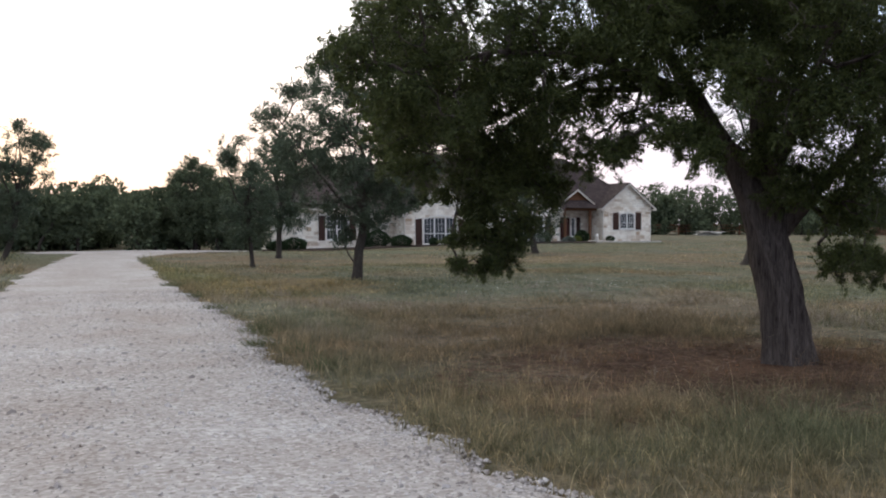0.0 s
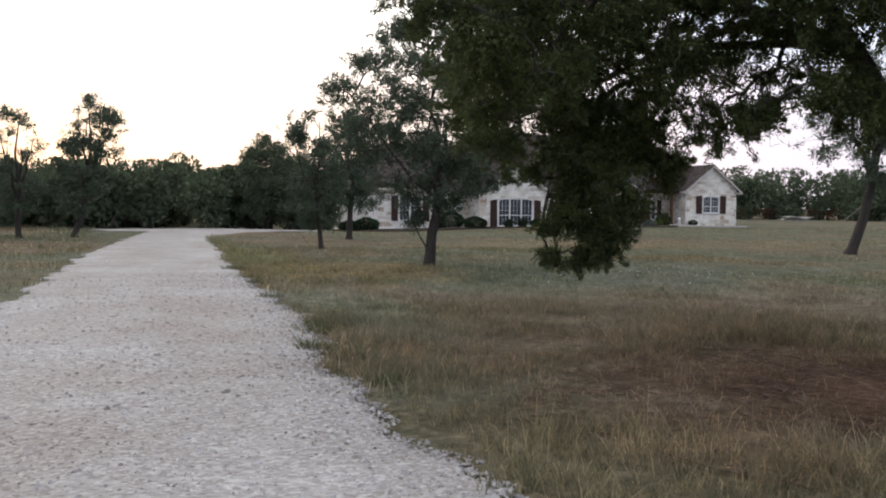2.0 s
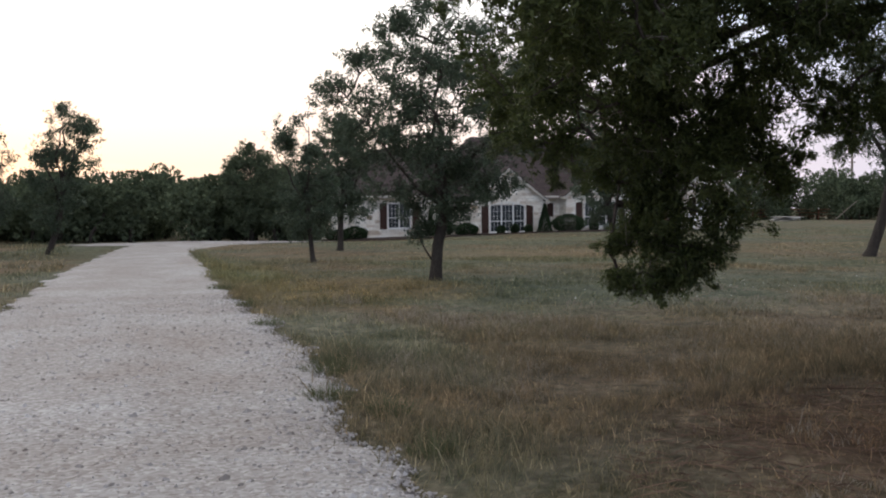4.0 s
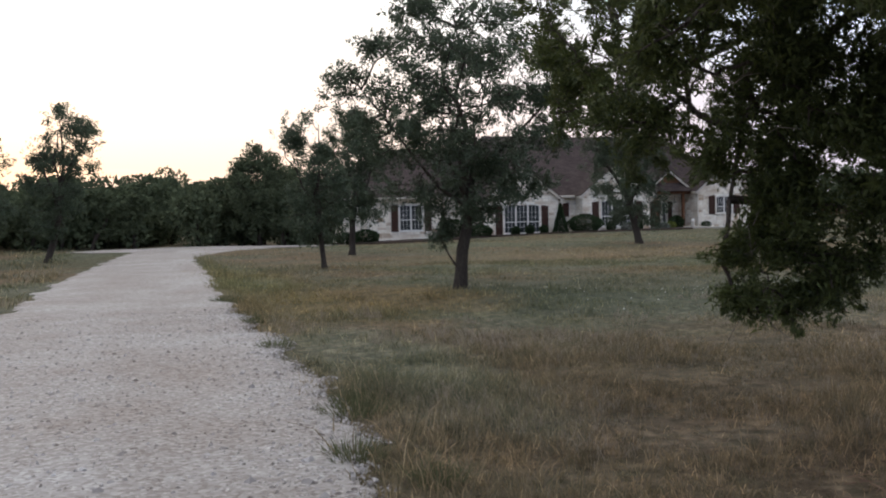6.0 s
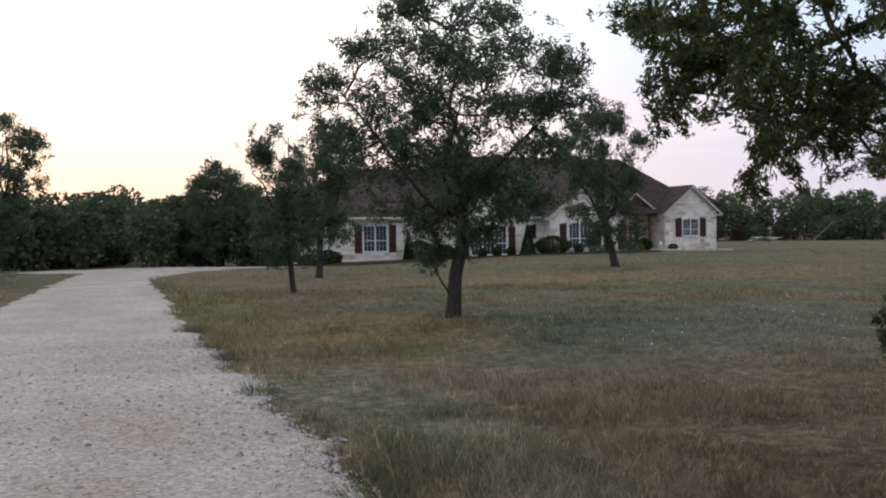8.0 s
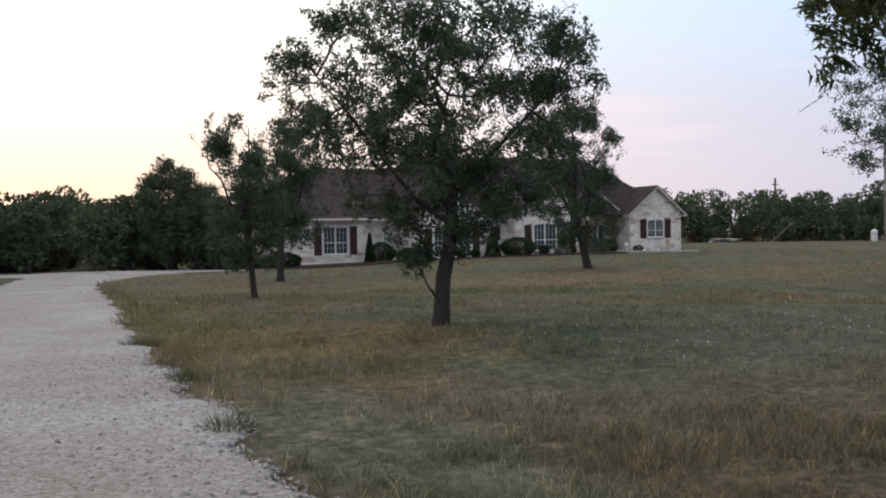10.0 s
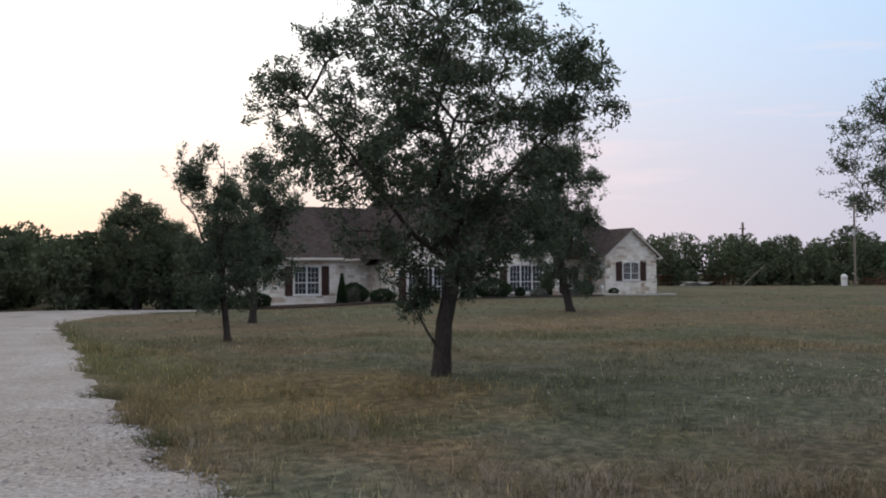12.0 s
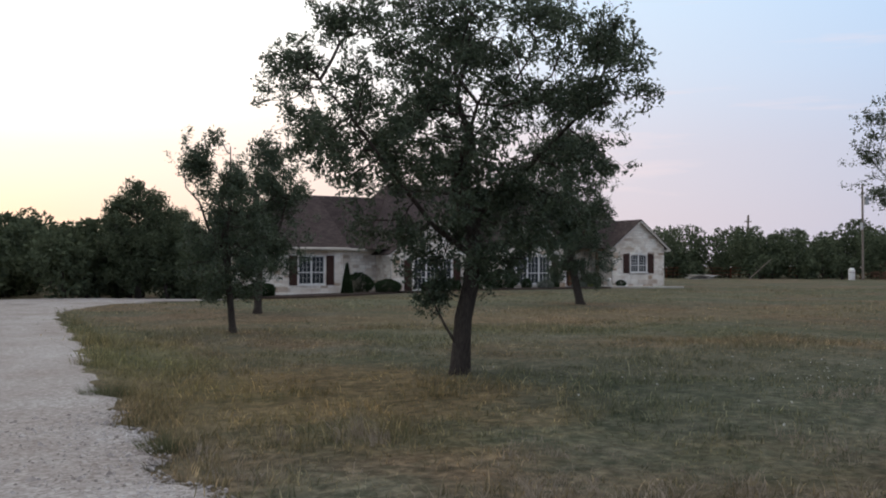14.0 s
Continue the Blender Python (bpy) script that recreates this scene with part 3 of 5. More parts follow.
def drive_height(s, y):
    """Camber with two worn wheel tracks, s from 0 to 1 across."""
    return 0.015 + 0.03 * np.sin(np.pi * s) ** 0.5 - 0.022 * np.exp(-((s - 0.30) / 0.10) ** 2) - 0.022 * np.exp(-((s - 0.72) / 0.10) ** 2) + 0.006 * np.sin(y * 1.7)


def build_drive():
    ys = np.concatenate([np.arange(-60, -2, 1.0), np.arange(-2, 30, 0.12), np.arange(30, 52.01, 0.4)])
    s = np.linspace(0, 1, 25)
    lx, rx = left_edge(ys), right_edge(ys)
    X = lx[:, None] + (rx - lx)[:, None] * s[None]
    Y = np.repeat(ys[:, None], 25, 1)
    Z = ground_z(X, Y) + drive_height(s[None], Y)
    Z[:, 0] -= 0.05
    Z[:, -1] -= 0.05
    v = np.stack([X, Y, Z], -1).reshape(-1, 3)
    i, j = np.meshgrid(np.arange(len(ys) - 1), np.arange(24), indexing="ij")
    f = np.stack([i * 25 + j, i * 25 + j + 1, (i + 1) * 25 + j + 1, (i + 1) * 25 + j], -1).reshape(-1, 4)
    ob = np_object("road", v, f, M["gravel"], True)
    tagged(ob, "pale crushed limestone gravel driveway", "driveway", kind="structure")
    # turning place by the house
    ang = np.linspace(0, 2 * np.pi, 60, endpoint=False)
    r = 1 + 0.05 * np.sin(ang * 5) + 0.03 * np.sin(ang * 11)
    px, py = 9.0 + 7.5 * r * np.cos(ang), 55.5 + 3.6 * r * np.sin(ang) + 0.25 * 7.5 * np.cos(ang)
    v = np.stack([px, py, ground_z(px, py) + 0.03], -1)
    v = np.concatenate([v, [[9.0, 55.5, 0.06]]])
    f = np.stack([np.arange(60), (np.arange(60) + 1) % 60, np.full(60, 60)], -1)
    tagged(np_object("road", v, f, M["gravel"], True), "pale gravel turning place at the drive's end", "driveway", kind="structure")


build_drive()


def build_stones():
    rng = np.random.default_rng(4)
    n = 31000
    y = 0.5 + 21 * rng.uniform(0, 1, n) ** 1.7
    s = rng.uniform(-0.01, 1.0, n)
    s = np.where(rng.uniform(0, 1, n) < 0.35, 1.0 - np.abs(rng.normal(0, 0.10, n)), s)
    lx, rx = left_edge(y), right_edge(y)
    x = lx + (rx - lx) * s
    size = np.clip(rng.lognormal(-4.58, 0.5, n), 0.005, 0.042)
    z = ground_z(x, y) + np.where((s > 0) & (s < 1), drive_height(np.clip(s, 0, 1), y), 0.0) - size * 0.2
    octa = np.array([(1, 0, 0), (-1, 0, 0), (0, 1, 0), (0, -1, 0), (0, 0, 0.75), (0, 0, -0.75), (0.6, 0.6, 0.45), (-0.6, -0.6, 0.4)], float)
    tri = np.array([(0, 6, 4), (6, 2, 4), (2, 1, 4), (1, 7, 4), (7, 3, 4), (3, 0, 4), (0, 2, 6), (1, 3, 7), (2, 0, 5), (1, 2, 5), (3, 1, 5), (0, 3, 5)])
    a = rng.uniform(0, 2 * np.pi, n)
    sc = size[:, None] * rng.uniform(0.6, 1.3, (n, 3))
    p = octa[None] * sc[:, None] + rng.normal(0, 0.12, (n, 8, 3)) * size[:, None, None]
    c, sn = np.cos(a)[:, None], np.sin(a)[:, None]
    q = np.stack([p[..., 0] * c - p[..., 1] * sn, p[..., 0] * sn + p[..., 1] * c, p[..., 2]], -1) + np.stack([x, y, z], -1)[:, None]
    f = (tri[None] + 8 * np.arange(n)[:, None, None]).reshape(-1, 3)
    tagged(np_object("gravel", q.reshape(-1, 3), f, M["stones"]), "loose pale limestone stones on the driveway", "gravel", kind="stuff")


build_stones()


def grass_patch(name, label, n, xr, yr, height, width, blades, seed, power=1.0, keep=None, spread=0.05, mat="blade"):
    """Tufts of bent tapering blades, off the drive."""
    rng = np.random.default_rng(seed)
    y = yr[0] + (yr[1] - yr[0]) * rng.uniform(0, 1, n) ** power
    x = rng.uniform(xr[0], xr[1], n)
    ok = (x > right_edge(y) + rng.normal(0.06, 0.16, n)) | (x < left_edge(y) + rng.normal(0, 0.08, n))
    # thin out bare ground under the cedar and in worn patches
    d = np.hypot(x - 8.2, y - 7.0)
    ok &= rng.uniform(0, 1, n) < np.clip((d - 0.3) / 2.6, 0.25, 1)
    patch = 0.7 * value_noise(x, y, 1.7, 3) + 0.5 * value_noise(x, y, 0.6, 4)
    ok &= rng.uniform(0, 1, n) < 0.66 + 0.6 * patch
    if keep is not None:
        ok &= keep(x, y)
    x, y, patch = x[ok], y[ok], patch[ok]
    n = len(x)
    k = blades
    bx = x[:, None] + rng.normal(0, spread, (n, k))
    by = y[:, None] + rng.normal(0, spread, (n, k))
    h = height * np.clip(0.75 + 0.75 * patch, 0.25, 2)[:, None] * rng.lognormal(-0.15, 0.40, (n, k))
    lean = rng.normal(0, 0.58, (n, k, 2)) * h[..., None]
    a = rng.uniform(0, np.pi, (n, k))
    wx, wy = np.cos(a) * width, np.sin(a) * width
    z = ground_z(bx, by) - 0.01
    b0 = np.stack([bx - wx, by - wy, z], -1)
    b1 = np.stack([bx + wx, by + wy, z], -1)
    m1 = np.stack([bx + lean[..., 0] * 0.35 + wx * 0.7, by + lean[..., 1] * 0.35 + wy * 0.7, z + h * 0.6], -1)
    m0 = np.stack([bx + lean[..., 0] * 0.35 - wx * 0.7, by + lean[..., 1] * 0.35 - wy * 0.7, z + h * 0.6], -1)
    tip = np.stack([bx + lean[..., 0], by + lean[..., 1], z + h * 0.95], -1)
    v = np.stack([b0, b1, m1, m0, tip], 2).reshape(-1, 3)
    o = 5 * np.arange(n * k)[:, None]
    f = np.concatenate([o + [0, 1, 2], o + [0, 2, 3], o + [3, 2, 4]], 0)
    return tagged(np_object(name, v, f, M[mat]), label, "grass", kind="stuff")


def build_grass():
    grass_patch("grass", "dry brown and green grass tufts beside the driveway", 17000, (3.4, 11), (1.5, 15), 0.115, 0.0036, 8, 11, 1.0, spread=0.045)
    grass_patch("grass", "mixed straw and green field grass", 19000, (3.8, 21), (9, 33), 0.100, 0.0060, 6, 12, 1.2, spread=0.07)
    grass_patch("grass", "far field grass in dry tufts", 11000, (5, 60), (24, 64), 0.07, 0.012, 6, 13, 1.0, spread=0.4)
    grass_patch("grass", "grass on the verge of the driveway", 5000, (-14, 1.5), (8, 60), 0.16, 0.012, 6, 14, 1.0, spread=0.12)
    grass_patch("grass", "tall wispy straw-coloured seed grass", 1500, (4.1, 9.5), (2.8, 13), 0.26, 0.0022, 6, 16, 1.0, spread=0.04)
    grass_patch("grass", "pale dry straw stalks standing in the field", 9000, (4.8, 15), (7.0, 19), 0.125, 0.0030, 7, 18, 1.0,
                lambda x, y: value_noise(x, y, 1.3, 8) + 0.5 * value_noise(x, y, 0.5, 9) > 0.05, 0.035, "straw")
    # rank tufts on the drive's rim
    grass_patch("grass", "rank green tufts on the driveway's rim", 5000, (3.6, 6.5), (2, 45), 0.20, 0.005, 8, 15, 1.0,
                lambda x, y: np.abs(x - right_edge(y) - 0.12) < 0.28, 0.05)


build_grass()


def rim_tufts():
    """Dense green clumps that grow out on to the gravel."""
    rng = np.random.default_rng(19)
    spots = [(4.39, 12.27, 0.26), (4.55, 12.75, 0.22), (4.05, 10.95, 0.20), (4.25, 8.9, 0.16), (4.35, 10.2, 0.16), (4.80, 22.9, 0.28), (4.5, 16.3, 0.2), (4.95, 13.6, 0.25), (4.75, 19.2, 0.22)]
    for x, y, r in spots:
        n = int(1500 * r)
        a, d = rng.uniform(0, 2 * np.pi, n), r * np.sqrt(rng.uniform(0, 1, n))
        bx, by = x + np.cos(a) * d, y + np.sin(a) * d
        z = ground_z(bx, by)
        h = rng.uniform(0.07, 0.22, n) * (1.2 - d / r * 0.6)
        lean = np.stack([np.cos(a), np.sin(a)], -1) * (h * d / r * 0.9)[:, None] + rng.normal(0, 0.03, (n, 2))
        t = rng.uniform(0, np.pi, n)
        w = np.stack([np.cos(t), np.sin(t)], -1) * 0.004
        base = np.stack([bx, by], -1)
        v = np.stack([np.column_stack([base - w, z - 0.01]), np.column_stack([base + w, z - 0.01]), np.column_stack([base + lean, z + h])], 1)
        tuft = empty("grass_tuft", (x, y, gz(x, y)), "green grass tuft growing out on to the gravel", "grass tuft", "rim tufts")
        hang(tagged(np_object("blade_clump", v.reshape(-1, 3), np.arange(3 * n).reshape(n, 3), M["tuft"]), kind="stuff"), tuft)


def wildflowers():
    """White specks of flowers in the green of the lawn."""
    rng = np.random.default_rng(29)
    n = 110
    x, y = 13.5 + rng.normal(0, 1.6, n), 19.5 + rng.normal(0, 1.3, n)
    c = np.stack([x, y, ground_z(x, y) + rng.uniform(0.03, 0.10, n)], -1)
    v, f = leaves(c, rng.normal(size=(n, 3)), 0.032, 0.026, rng)
    tagged(np_object("wildflowers", v, f, M["petal"]), "scattered small white wildflowers in the grass", "flowers", kind="stuff")


wildflowers()


# ---- house ----
HX = dict(left=18.0, b0=25.0, g0=28.3, g1=34.2, h0=36.2, h1=42.0, w0=48.3, w1=53.44)
house = empty("house", (36, 72, 0), "single-storey pale limestone house with brown shingle roof", "house")


def wall(x0, x1, y, z0, z1, holes=(), thick=0.25, gable=None, name="wall"):
    """A front wall facing -y with openings (x0, x1, z0, z1) cut through it, and a gable (apex x, apex z) on top."""
    bm = bmesh.new()
    xs = sorted({x0, x1, *[v for h in holes for v in h[:2]]})
    zs = sorted({z0, z1, *[v for h in holes for v in h[2:]]})
    for a, b in zip(xs, xs[1:]):
        for c, d in zip(zs, zs[1:]):
            mx, mz = (a + b) / 2, (c + d) / 2
            if any(h[0] < mx < h[1] and h[2] < mz < h[3] for h in holes):
                continue
            box_bm(a, b, y, y + thick, c, d, 0, bm)
    if gable:
        g = prism_bm([(x0, z1), (x1, z1), (gable[0], gable[1])], y, y + thick)
        me = bpy.data.meshes.new("tmp")
        g.to_mesh(me)
        g.free()
        bm.from_mesh(me)
        bpy.data.meshes.remove(me)
    bmesh.ops.remove_doubles(bm, verts=bm.verts, dist=0.001)
    return part(name, bm, M["wall"], house)


def arch_z(x, x0, x1, rise):
    """Height of a shallow arch above its springing."""
    s = (x - x0) / (x1 - x0) * 2 - 1
    return rise * (1 - s * s)


def window(x0, x1, y, z0, z1, units, cols, rise=0.0, rows=(2, 3)):
    """A row of sash units under one head, flat or arched: casing, glass, mullions and muntins."""
    win = empty("window", ((x0 + x1) / 2, y, z0))
    hang(win, house)
    fr = 0.075
    n = 12
    bm = bmesh.new()
    # casing: jambs, sill and a head that follows the arch
    box_bm(x0, x0 + fr, y - 0.03, y + 0.10, z0, z1, 0, bm)
    box_bm(x1 - fr, x1, y - 0.03, y + 0.10, z0, z1, 0, bm)
    box_bm(x0 + fr, x1 - fr, y - 0.03, y + 0.10, z0, z0 + fr, 0, bm)
    for i in range(n):
        a, b = x0 + (x1 - x0) * i / n, x0 + (x1 - x0) * (i + 1) / n
        za, zb = z1 + arch_z(a, x0, x1, rise), z1 + arch_z(b, x0, x1, rise)
        q = [bm.verts.new(c) for c in ((a, y - 0.03, za - fr), (b, y - 0.03, zb - fr), (b, y - 0.03, zb), (a, y - 0.03, za),
                                       (a, y + 0.1, za - fr), (b, y + 0.1, zb - fr), (b, y + 0.1, zb), (a, y + 0.1, za))]
        for fc in ((0, 1, 2, 3), (7, 6, 5, 4), (3, 2, 6, 7), (1, 0, 4, 5)):
            bm.faces.new([q[k] for k in fc])
    part("window_frame", bm, M["white"], win)
    part("window_sill", box_bm(x0 - 0.06, x1 + 0.06, y - 0.09, y + 0.06, z0 - 0.07, z0 - 0.003, 0.008), M["white"], win)
    uw = (x1 - x0) / units
    zm = z0 + (z1 - z0) * 0.42
    for u in range(units):
        a, b = x0 + uw * u, x0 + uw * (u + 1)
        if u:
            part("mullion", box_bm(a - 0.05, a + 0.05, y - 0.012, y + 0.09, z0 + fr, z1 + arch_z(a, x0, x1, rise) - fr, 0.006), M["white"], win)
        ia, ib = a + (fr if u == 0 else 0.05), b - (fr if u == units - 1 else 0.05)
        part("meeting_rail", box_bm(ia, ib, y - 0.004, y + 0.06, zm - 0.03, zm + 0.03), M["white"], win)
        for c in range(1, cols):
            mx = ia + (ib - ia) * c / cols
            part("muntin", box_bm(mx - 0.007, mx + 0.007, y + 0.015, y + 0.04, z0 + fr, z1 + arch_z(mx, x0, x1, rise) - fr), M["white"], win)
        for lo, hi, k in ((z0 + fr, zm, rows[0]), (zm, z1 - fr, rows[1])):
            for r in range(1, k):
                mz = lo + (hi - lo) * r / k
                part("muntin", box_bm(ia, ib, y + 0.018, y + 0.037, mz - 0.007, mz + 0.007), M["white"], win)
        g = bmesh.new()
        m = 6
        top = [(ia + (ib - ia) * i / m, z1 + arch_z(ia + (ib - ia) * i / m, x0, x1, rise) - fr * 0.5) for i in range(m + 1)]
        vs = [g.verts.new((x, y + 0.05, z)) for x, z in [(ia, z0 + fr * 0.5), (ib, z0 + fr * 0.5)] + top[::-1]]
        g.faces.new(vs)
        part("pane", g, M["glass"], win)
    # near-black sheet behind the glass: the unlit room's darkness put into its colour
    part("room_dark_sheet", box_bm(x0, x1, y + 0.22, y + 0.24, z0, z1 + rise), M["dark"], win)
    return win


def shutter(x0, x1, y, z0, z1, rise=0.0):
    """A louvred brown shutter with rails, stiles and slats; the head may slope into an arch."""
    sh = empty("shutter", ((x0 + x1) / 2, y, z0))
    hang(sh, house)
    bm = bmesh.new()
    for a, b, c, d in ((x0, x0 + 0.07, z0, z1), (x1 - 0.07, x1, z0, z1), (x0 + 0.07, x1 - 0.07, z0, z0 + 0.1), (x0 + 0.07, x1 - 0.07, z1 - 0.1, z1),
                       (x0 + 0.07, x1 - 0.07, (z0 + z1) / 2 - 0.05, (z0 + z1) / 2 + 0.05)):
        box_bm(a, b, y - 0.05, y - 0.004, c, d, 0.004, bm)
    if abs(rise) > 0.01:
        g = prism_bm([(x0, z1 - 0.002), (x1, z1 - 0.002), (x1 if rise > 0 else x0, z1 + abs(rise))], y - 0.05, y - 0.004)
        me = bpy.data.meshes.new("tmp")
        g.to_mesh(me)
        g.free()
        bm.from_mesh(me)
        bpy.data.meshes.remove(me)
    box_bm(x0 + 0.03, x1 - 0.03, y - 0.028, y - 0.006, z0 + 0.03, z1 - 0.03, 0, bm)
    part("shutter_frame", bm, M["shutter"], sh)
    k = 12
    sl = bmesh.new()
    for i in range(k):
        zz = z0 + 0.1 + (z1 - z0 - 0.2) * (i + 0.5) / k
        box_bm(x0 + 0.072, x1 - 0.072, y - 0.040, y - 0.029, zz - 0.045, zz + 0.045, 0, sl)
    part("louvres", sl, M["shutter"], sh)
    return sh


def slab(corners, thick, name, mat, label=""):
    """A roof plane of three or four corners, given a thickness, with texture run along its eaves."""
    me = bpy.data.meshes.new(name)
    c = [Vector(p) for p in corners]
    nrm = (c[1] - c[0]).cross(c[2] - c[0]).normalized()
    if nrm.z < 0:
        c, nrm = c[::-1], -nrm
    n = len(c)
    low = [p - nrm * thick for p in c]
    faces = [tuple(range(n)), tuple(range(2 * n - 1, n - 1, -1))] + [(i, n + i, n + (i + 1) % n, (i + 1) % n) for i in range(n)]
    me.from_pydata([tuple(p) for p in c + low], [], faces)
    u = Vector((-nrm.y, nrm.x, 0)).normalized()
    v = nrm.cross(u)
    uv = me.uv_layers.new(name="UVMap")
    for lp in me.loops:
        p = me.vertices[lp.vertex_index].co
        uv.data[lp.index].uv = (p.dot(u), p.dot(v))
    me.materials.append(mat)
    return hang(new(name, me), house, label)


def gable_roof(x0, x1, xa, za, y0, y1, ze, over=0.35):
    """Front gable: two slopes from the rake at y0 back to y1, with rakes, soffit returns and gutters."""
    sl = (za - ze) / (xa - x0)
    sr = (za - ze) / (x1 - xa)
    rl = (x0 - over, y0 - 0.35, ze - sl * over)
    rr = (x1 + over, y0 - 0.35, ze - sr * over)
    ap = (xa, y0 - 0.35, za + 0.12)
    lift = 0.12
    slab([(rl[0], rl[1], rl[2] + lift), ap, (xa, y1, za + 0.12), (rl[0], y1, rl[2] + lift)], 0.05, "roof_slope", M["shingle"])
    slab([(rr[0], rr[1], rr[2] + lift), ap, (xa, y1, za + 0.12), (rr[0], y1, rr[2] + lift)], 0.05, "roof_slope", M["shingle"])
    for e in (rl, rr):
        d = 0.17
        o = [(e[0], e[2] + lift - 0.055), (xa, za + 0.065), (xa, za + 0.065 - d * 1.15), (e[0], e[2] + lift - 0.055 - d)]
        part("rake_board", prism_bm(o, y0 - 0.33, y0 - 0.29), M["fascia"], house, "cream-painted rake board")
        o2 = [(e[0], e[2] + lift - 0.06), (xa, za + 0.06), (xa, za + 0.03), (e[0], e[2] + lift - 0.09)]
        part("soffit", prism_bm(o2, y0 - 0.288, y0 - 0.002), M["fascia"], house)
    for sgn, e in ((-1, rl), (1, rr)):
        xa0, xb0 = (e[0], x0 - 0.002) if sgn < 0 else (x1 + 0.002, e[0])
        part("eave_return", box_bm(xa0, xb0, y0 - 0.28, y0 + 0.25, e[2] - 0.10, e[2] + 0.06, 0.01), M["fascia"], house, "cream boxed eave return")


def build_house():
    f = HX
    # left wing
    lz = -0.55
    wall(f["left"], f["b0"], 65.6, lz, 2.62, [(22.08, 23.81, 0.39, 2.19)])
    window(22.08, 23.81, 65.64, 0.39, 2.19, 2, 3, 0.0)
    shutter(21.50, 22.0, 65.6, 0.35, 2.19)
    shutter(23.90, 24.40, 65.6, 0.35, 2.19)
    part("wall", box_bm(f["b0"] - 0.25, f["b0"], 65.853, 68.0, lz, 2.62), M["wall"], house)
    part("wall", box_bm(f["left"], f["left"] + 0.25, 65.853, 78, lz, 2.62), M["wall"], house)
    # recess between wing and gable
    wall(f["b0"], f["g0"], 68.0, lz, 2.62)
    part("wall", box_bm(f["g0"], f["g0"] + 0.25, 65.653, 68.25, lz, 2.5), M["wall"], house)
    # front gable with the triple window
    wall(f["g0"], f["g1"], 65.4, -0.45, 2.45, [(29.80, 32.66, 0.0, 2.0)], gable=(31.25, 4.65))
    part("wall", box_bm(f["g1"] - 0.25, f["g1"], 65.653, 66.9, -0.3, 2.45), M["wall"], house)
    window(29.80, 32.66, 65.37, 0.0, 1.95, 3, 3, 0.28)
    shutter(29.16, 29.70, 65.4, -0.05, 1.93, 0.06)
    shutter(32.78, 33.32, 65.4, -0.05, 1.93, -0.06)
    # short stretch with the small window
    wall(f["g1"], f["h0"], 66.6, -0.3, 2.6, [(34.40, 35.05, 1.15, 2.12)])
    window(34.40, 35.05, 66.64, 1.15, 2.12, 1, 3, 0.0, (2, 2))
    shutter(35.15, 35.65, 66.6, 1.1, 2.15)
    # second front gable
    wall(f["h0"], f["h1"], 65.5, -0.2, 2.8, [(37.72, 40.62, 0.30, 2.2)], gable=(39.1, 5.0))
    part("wall", box_bm(f["h0"], f["h0"] + 0.25, 65.753, 66.6, -0.2, 2.8), M["wall"], house)
    part("wall", box_bm(f["h1"] - 0.25, f["h1"], 65.753, 71.0, -0.2, 2.8), M["wall"], house)
    window(37.72, 40.62, 65.47, 0.30, 2.15, 3, 3, 0.28)
    shutter(37.0, 37.56, 65.5, 0.2, 2.15, 0.06)
    shutter(40.75, 41.3, 65.5, 0.2, 2.15, -0.06)
    # porch wall with the front door
    wall(f["h1"], f["w0"], 71.0, -0.1, 3.0, [(45.6, 46.6, 0.05, 2.15), (46.75, 47.2, 0.4, 2.1), (43.0, 44.3, 0.6, 2.1)])
    window(46.75, 47.2, 71.04, 0.4, 2.1, 1, 1, 0.0)
    window(43.0, 44.3, 71.04, 0.6, 2.1, 2, 2, 0.0)
    door = empty("door", (46.1, 71, 0.05))
    hang(door, house)
    part("door_leaf", box_bm(45.62, 46.58, 71.03, 71.08, 0.06, 2.14, 0.01), M["door"], door, "dark red-brown panelled front door")
    for zz in (0.25, 1.15):
        for xx in (45.74, 46.14):
            part("door_panel", box_bm(xx, xx + 0.32, 71.018, 71.03, zz, zz + 0.75, 0.008), M["door"], door)
    part("door_handle", box_bm(46.50, 46.53, 70.96, 71.02, 1.0, 1.12, 0.01), M["grey_metal"], door, "grey metal handle")
    shutter(47.3, 47.7, 71.0, 0.3, 2.15)
    part("porch_floor", box_bm(42.0, 48.3, 67.6, 70.997, -0.2, 0.03, 0.02), M["concrete"], house, "pale concrete porch floor")
    # porch gable in stained timber on two posts
    part("porch_gable", prism_bm([(43.9, 3.0), (48.25, 3.0), (46.1, 4.55)], 69.2, 69.32), M["timber"], house, "stained timber boards in the porch gable")
    part("porch_beam", box_bm(42.1, 48.28, 69.15, 69.37, 2.72, 2.998, 0.01), M["timber"], house, "stained timber porch beam")
    for xx in (43.2, 45.0, 47.6):
        part("porch_post", box_bm(xx - 0.11, xx + 0.11, 69.16, 69.36, 0.032, 2.718, 0.012), M["timber"], house, "stained square timber post")
    gable_roof(43.9, 48.25, 46.1, 4.55, 69.2, 73.5, 3.0, 0.25)
    # right wing
    wall(f["w0"], f["w1"], 68.23, -0.12, 3.12, [(50.0, 51.65, 1.08, 2.42)], gable=(50.87, 5.1))
    part("wall", box_bm(f["w0"], f["w0"] + 0.25, 68.483, 71.25, -0.12, 3.12), M["wall"], house)
    part("wall", box_bm(f["w1"] - 0.25, f["w1"], 68.483, 78, -0.12, 3.12), M["wall"], house)
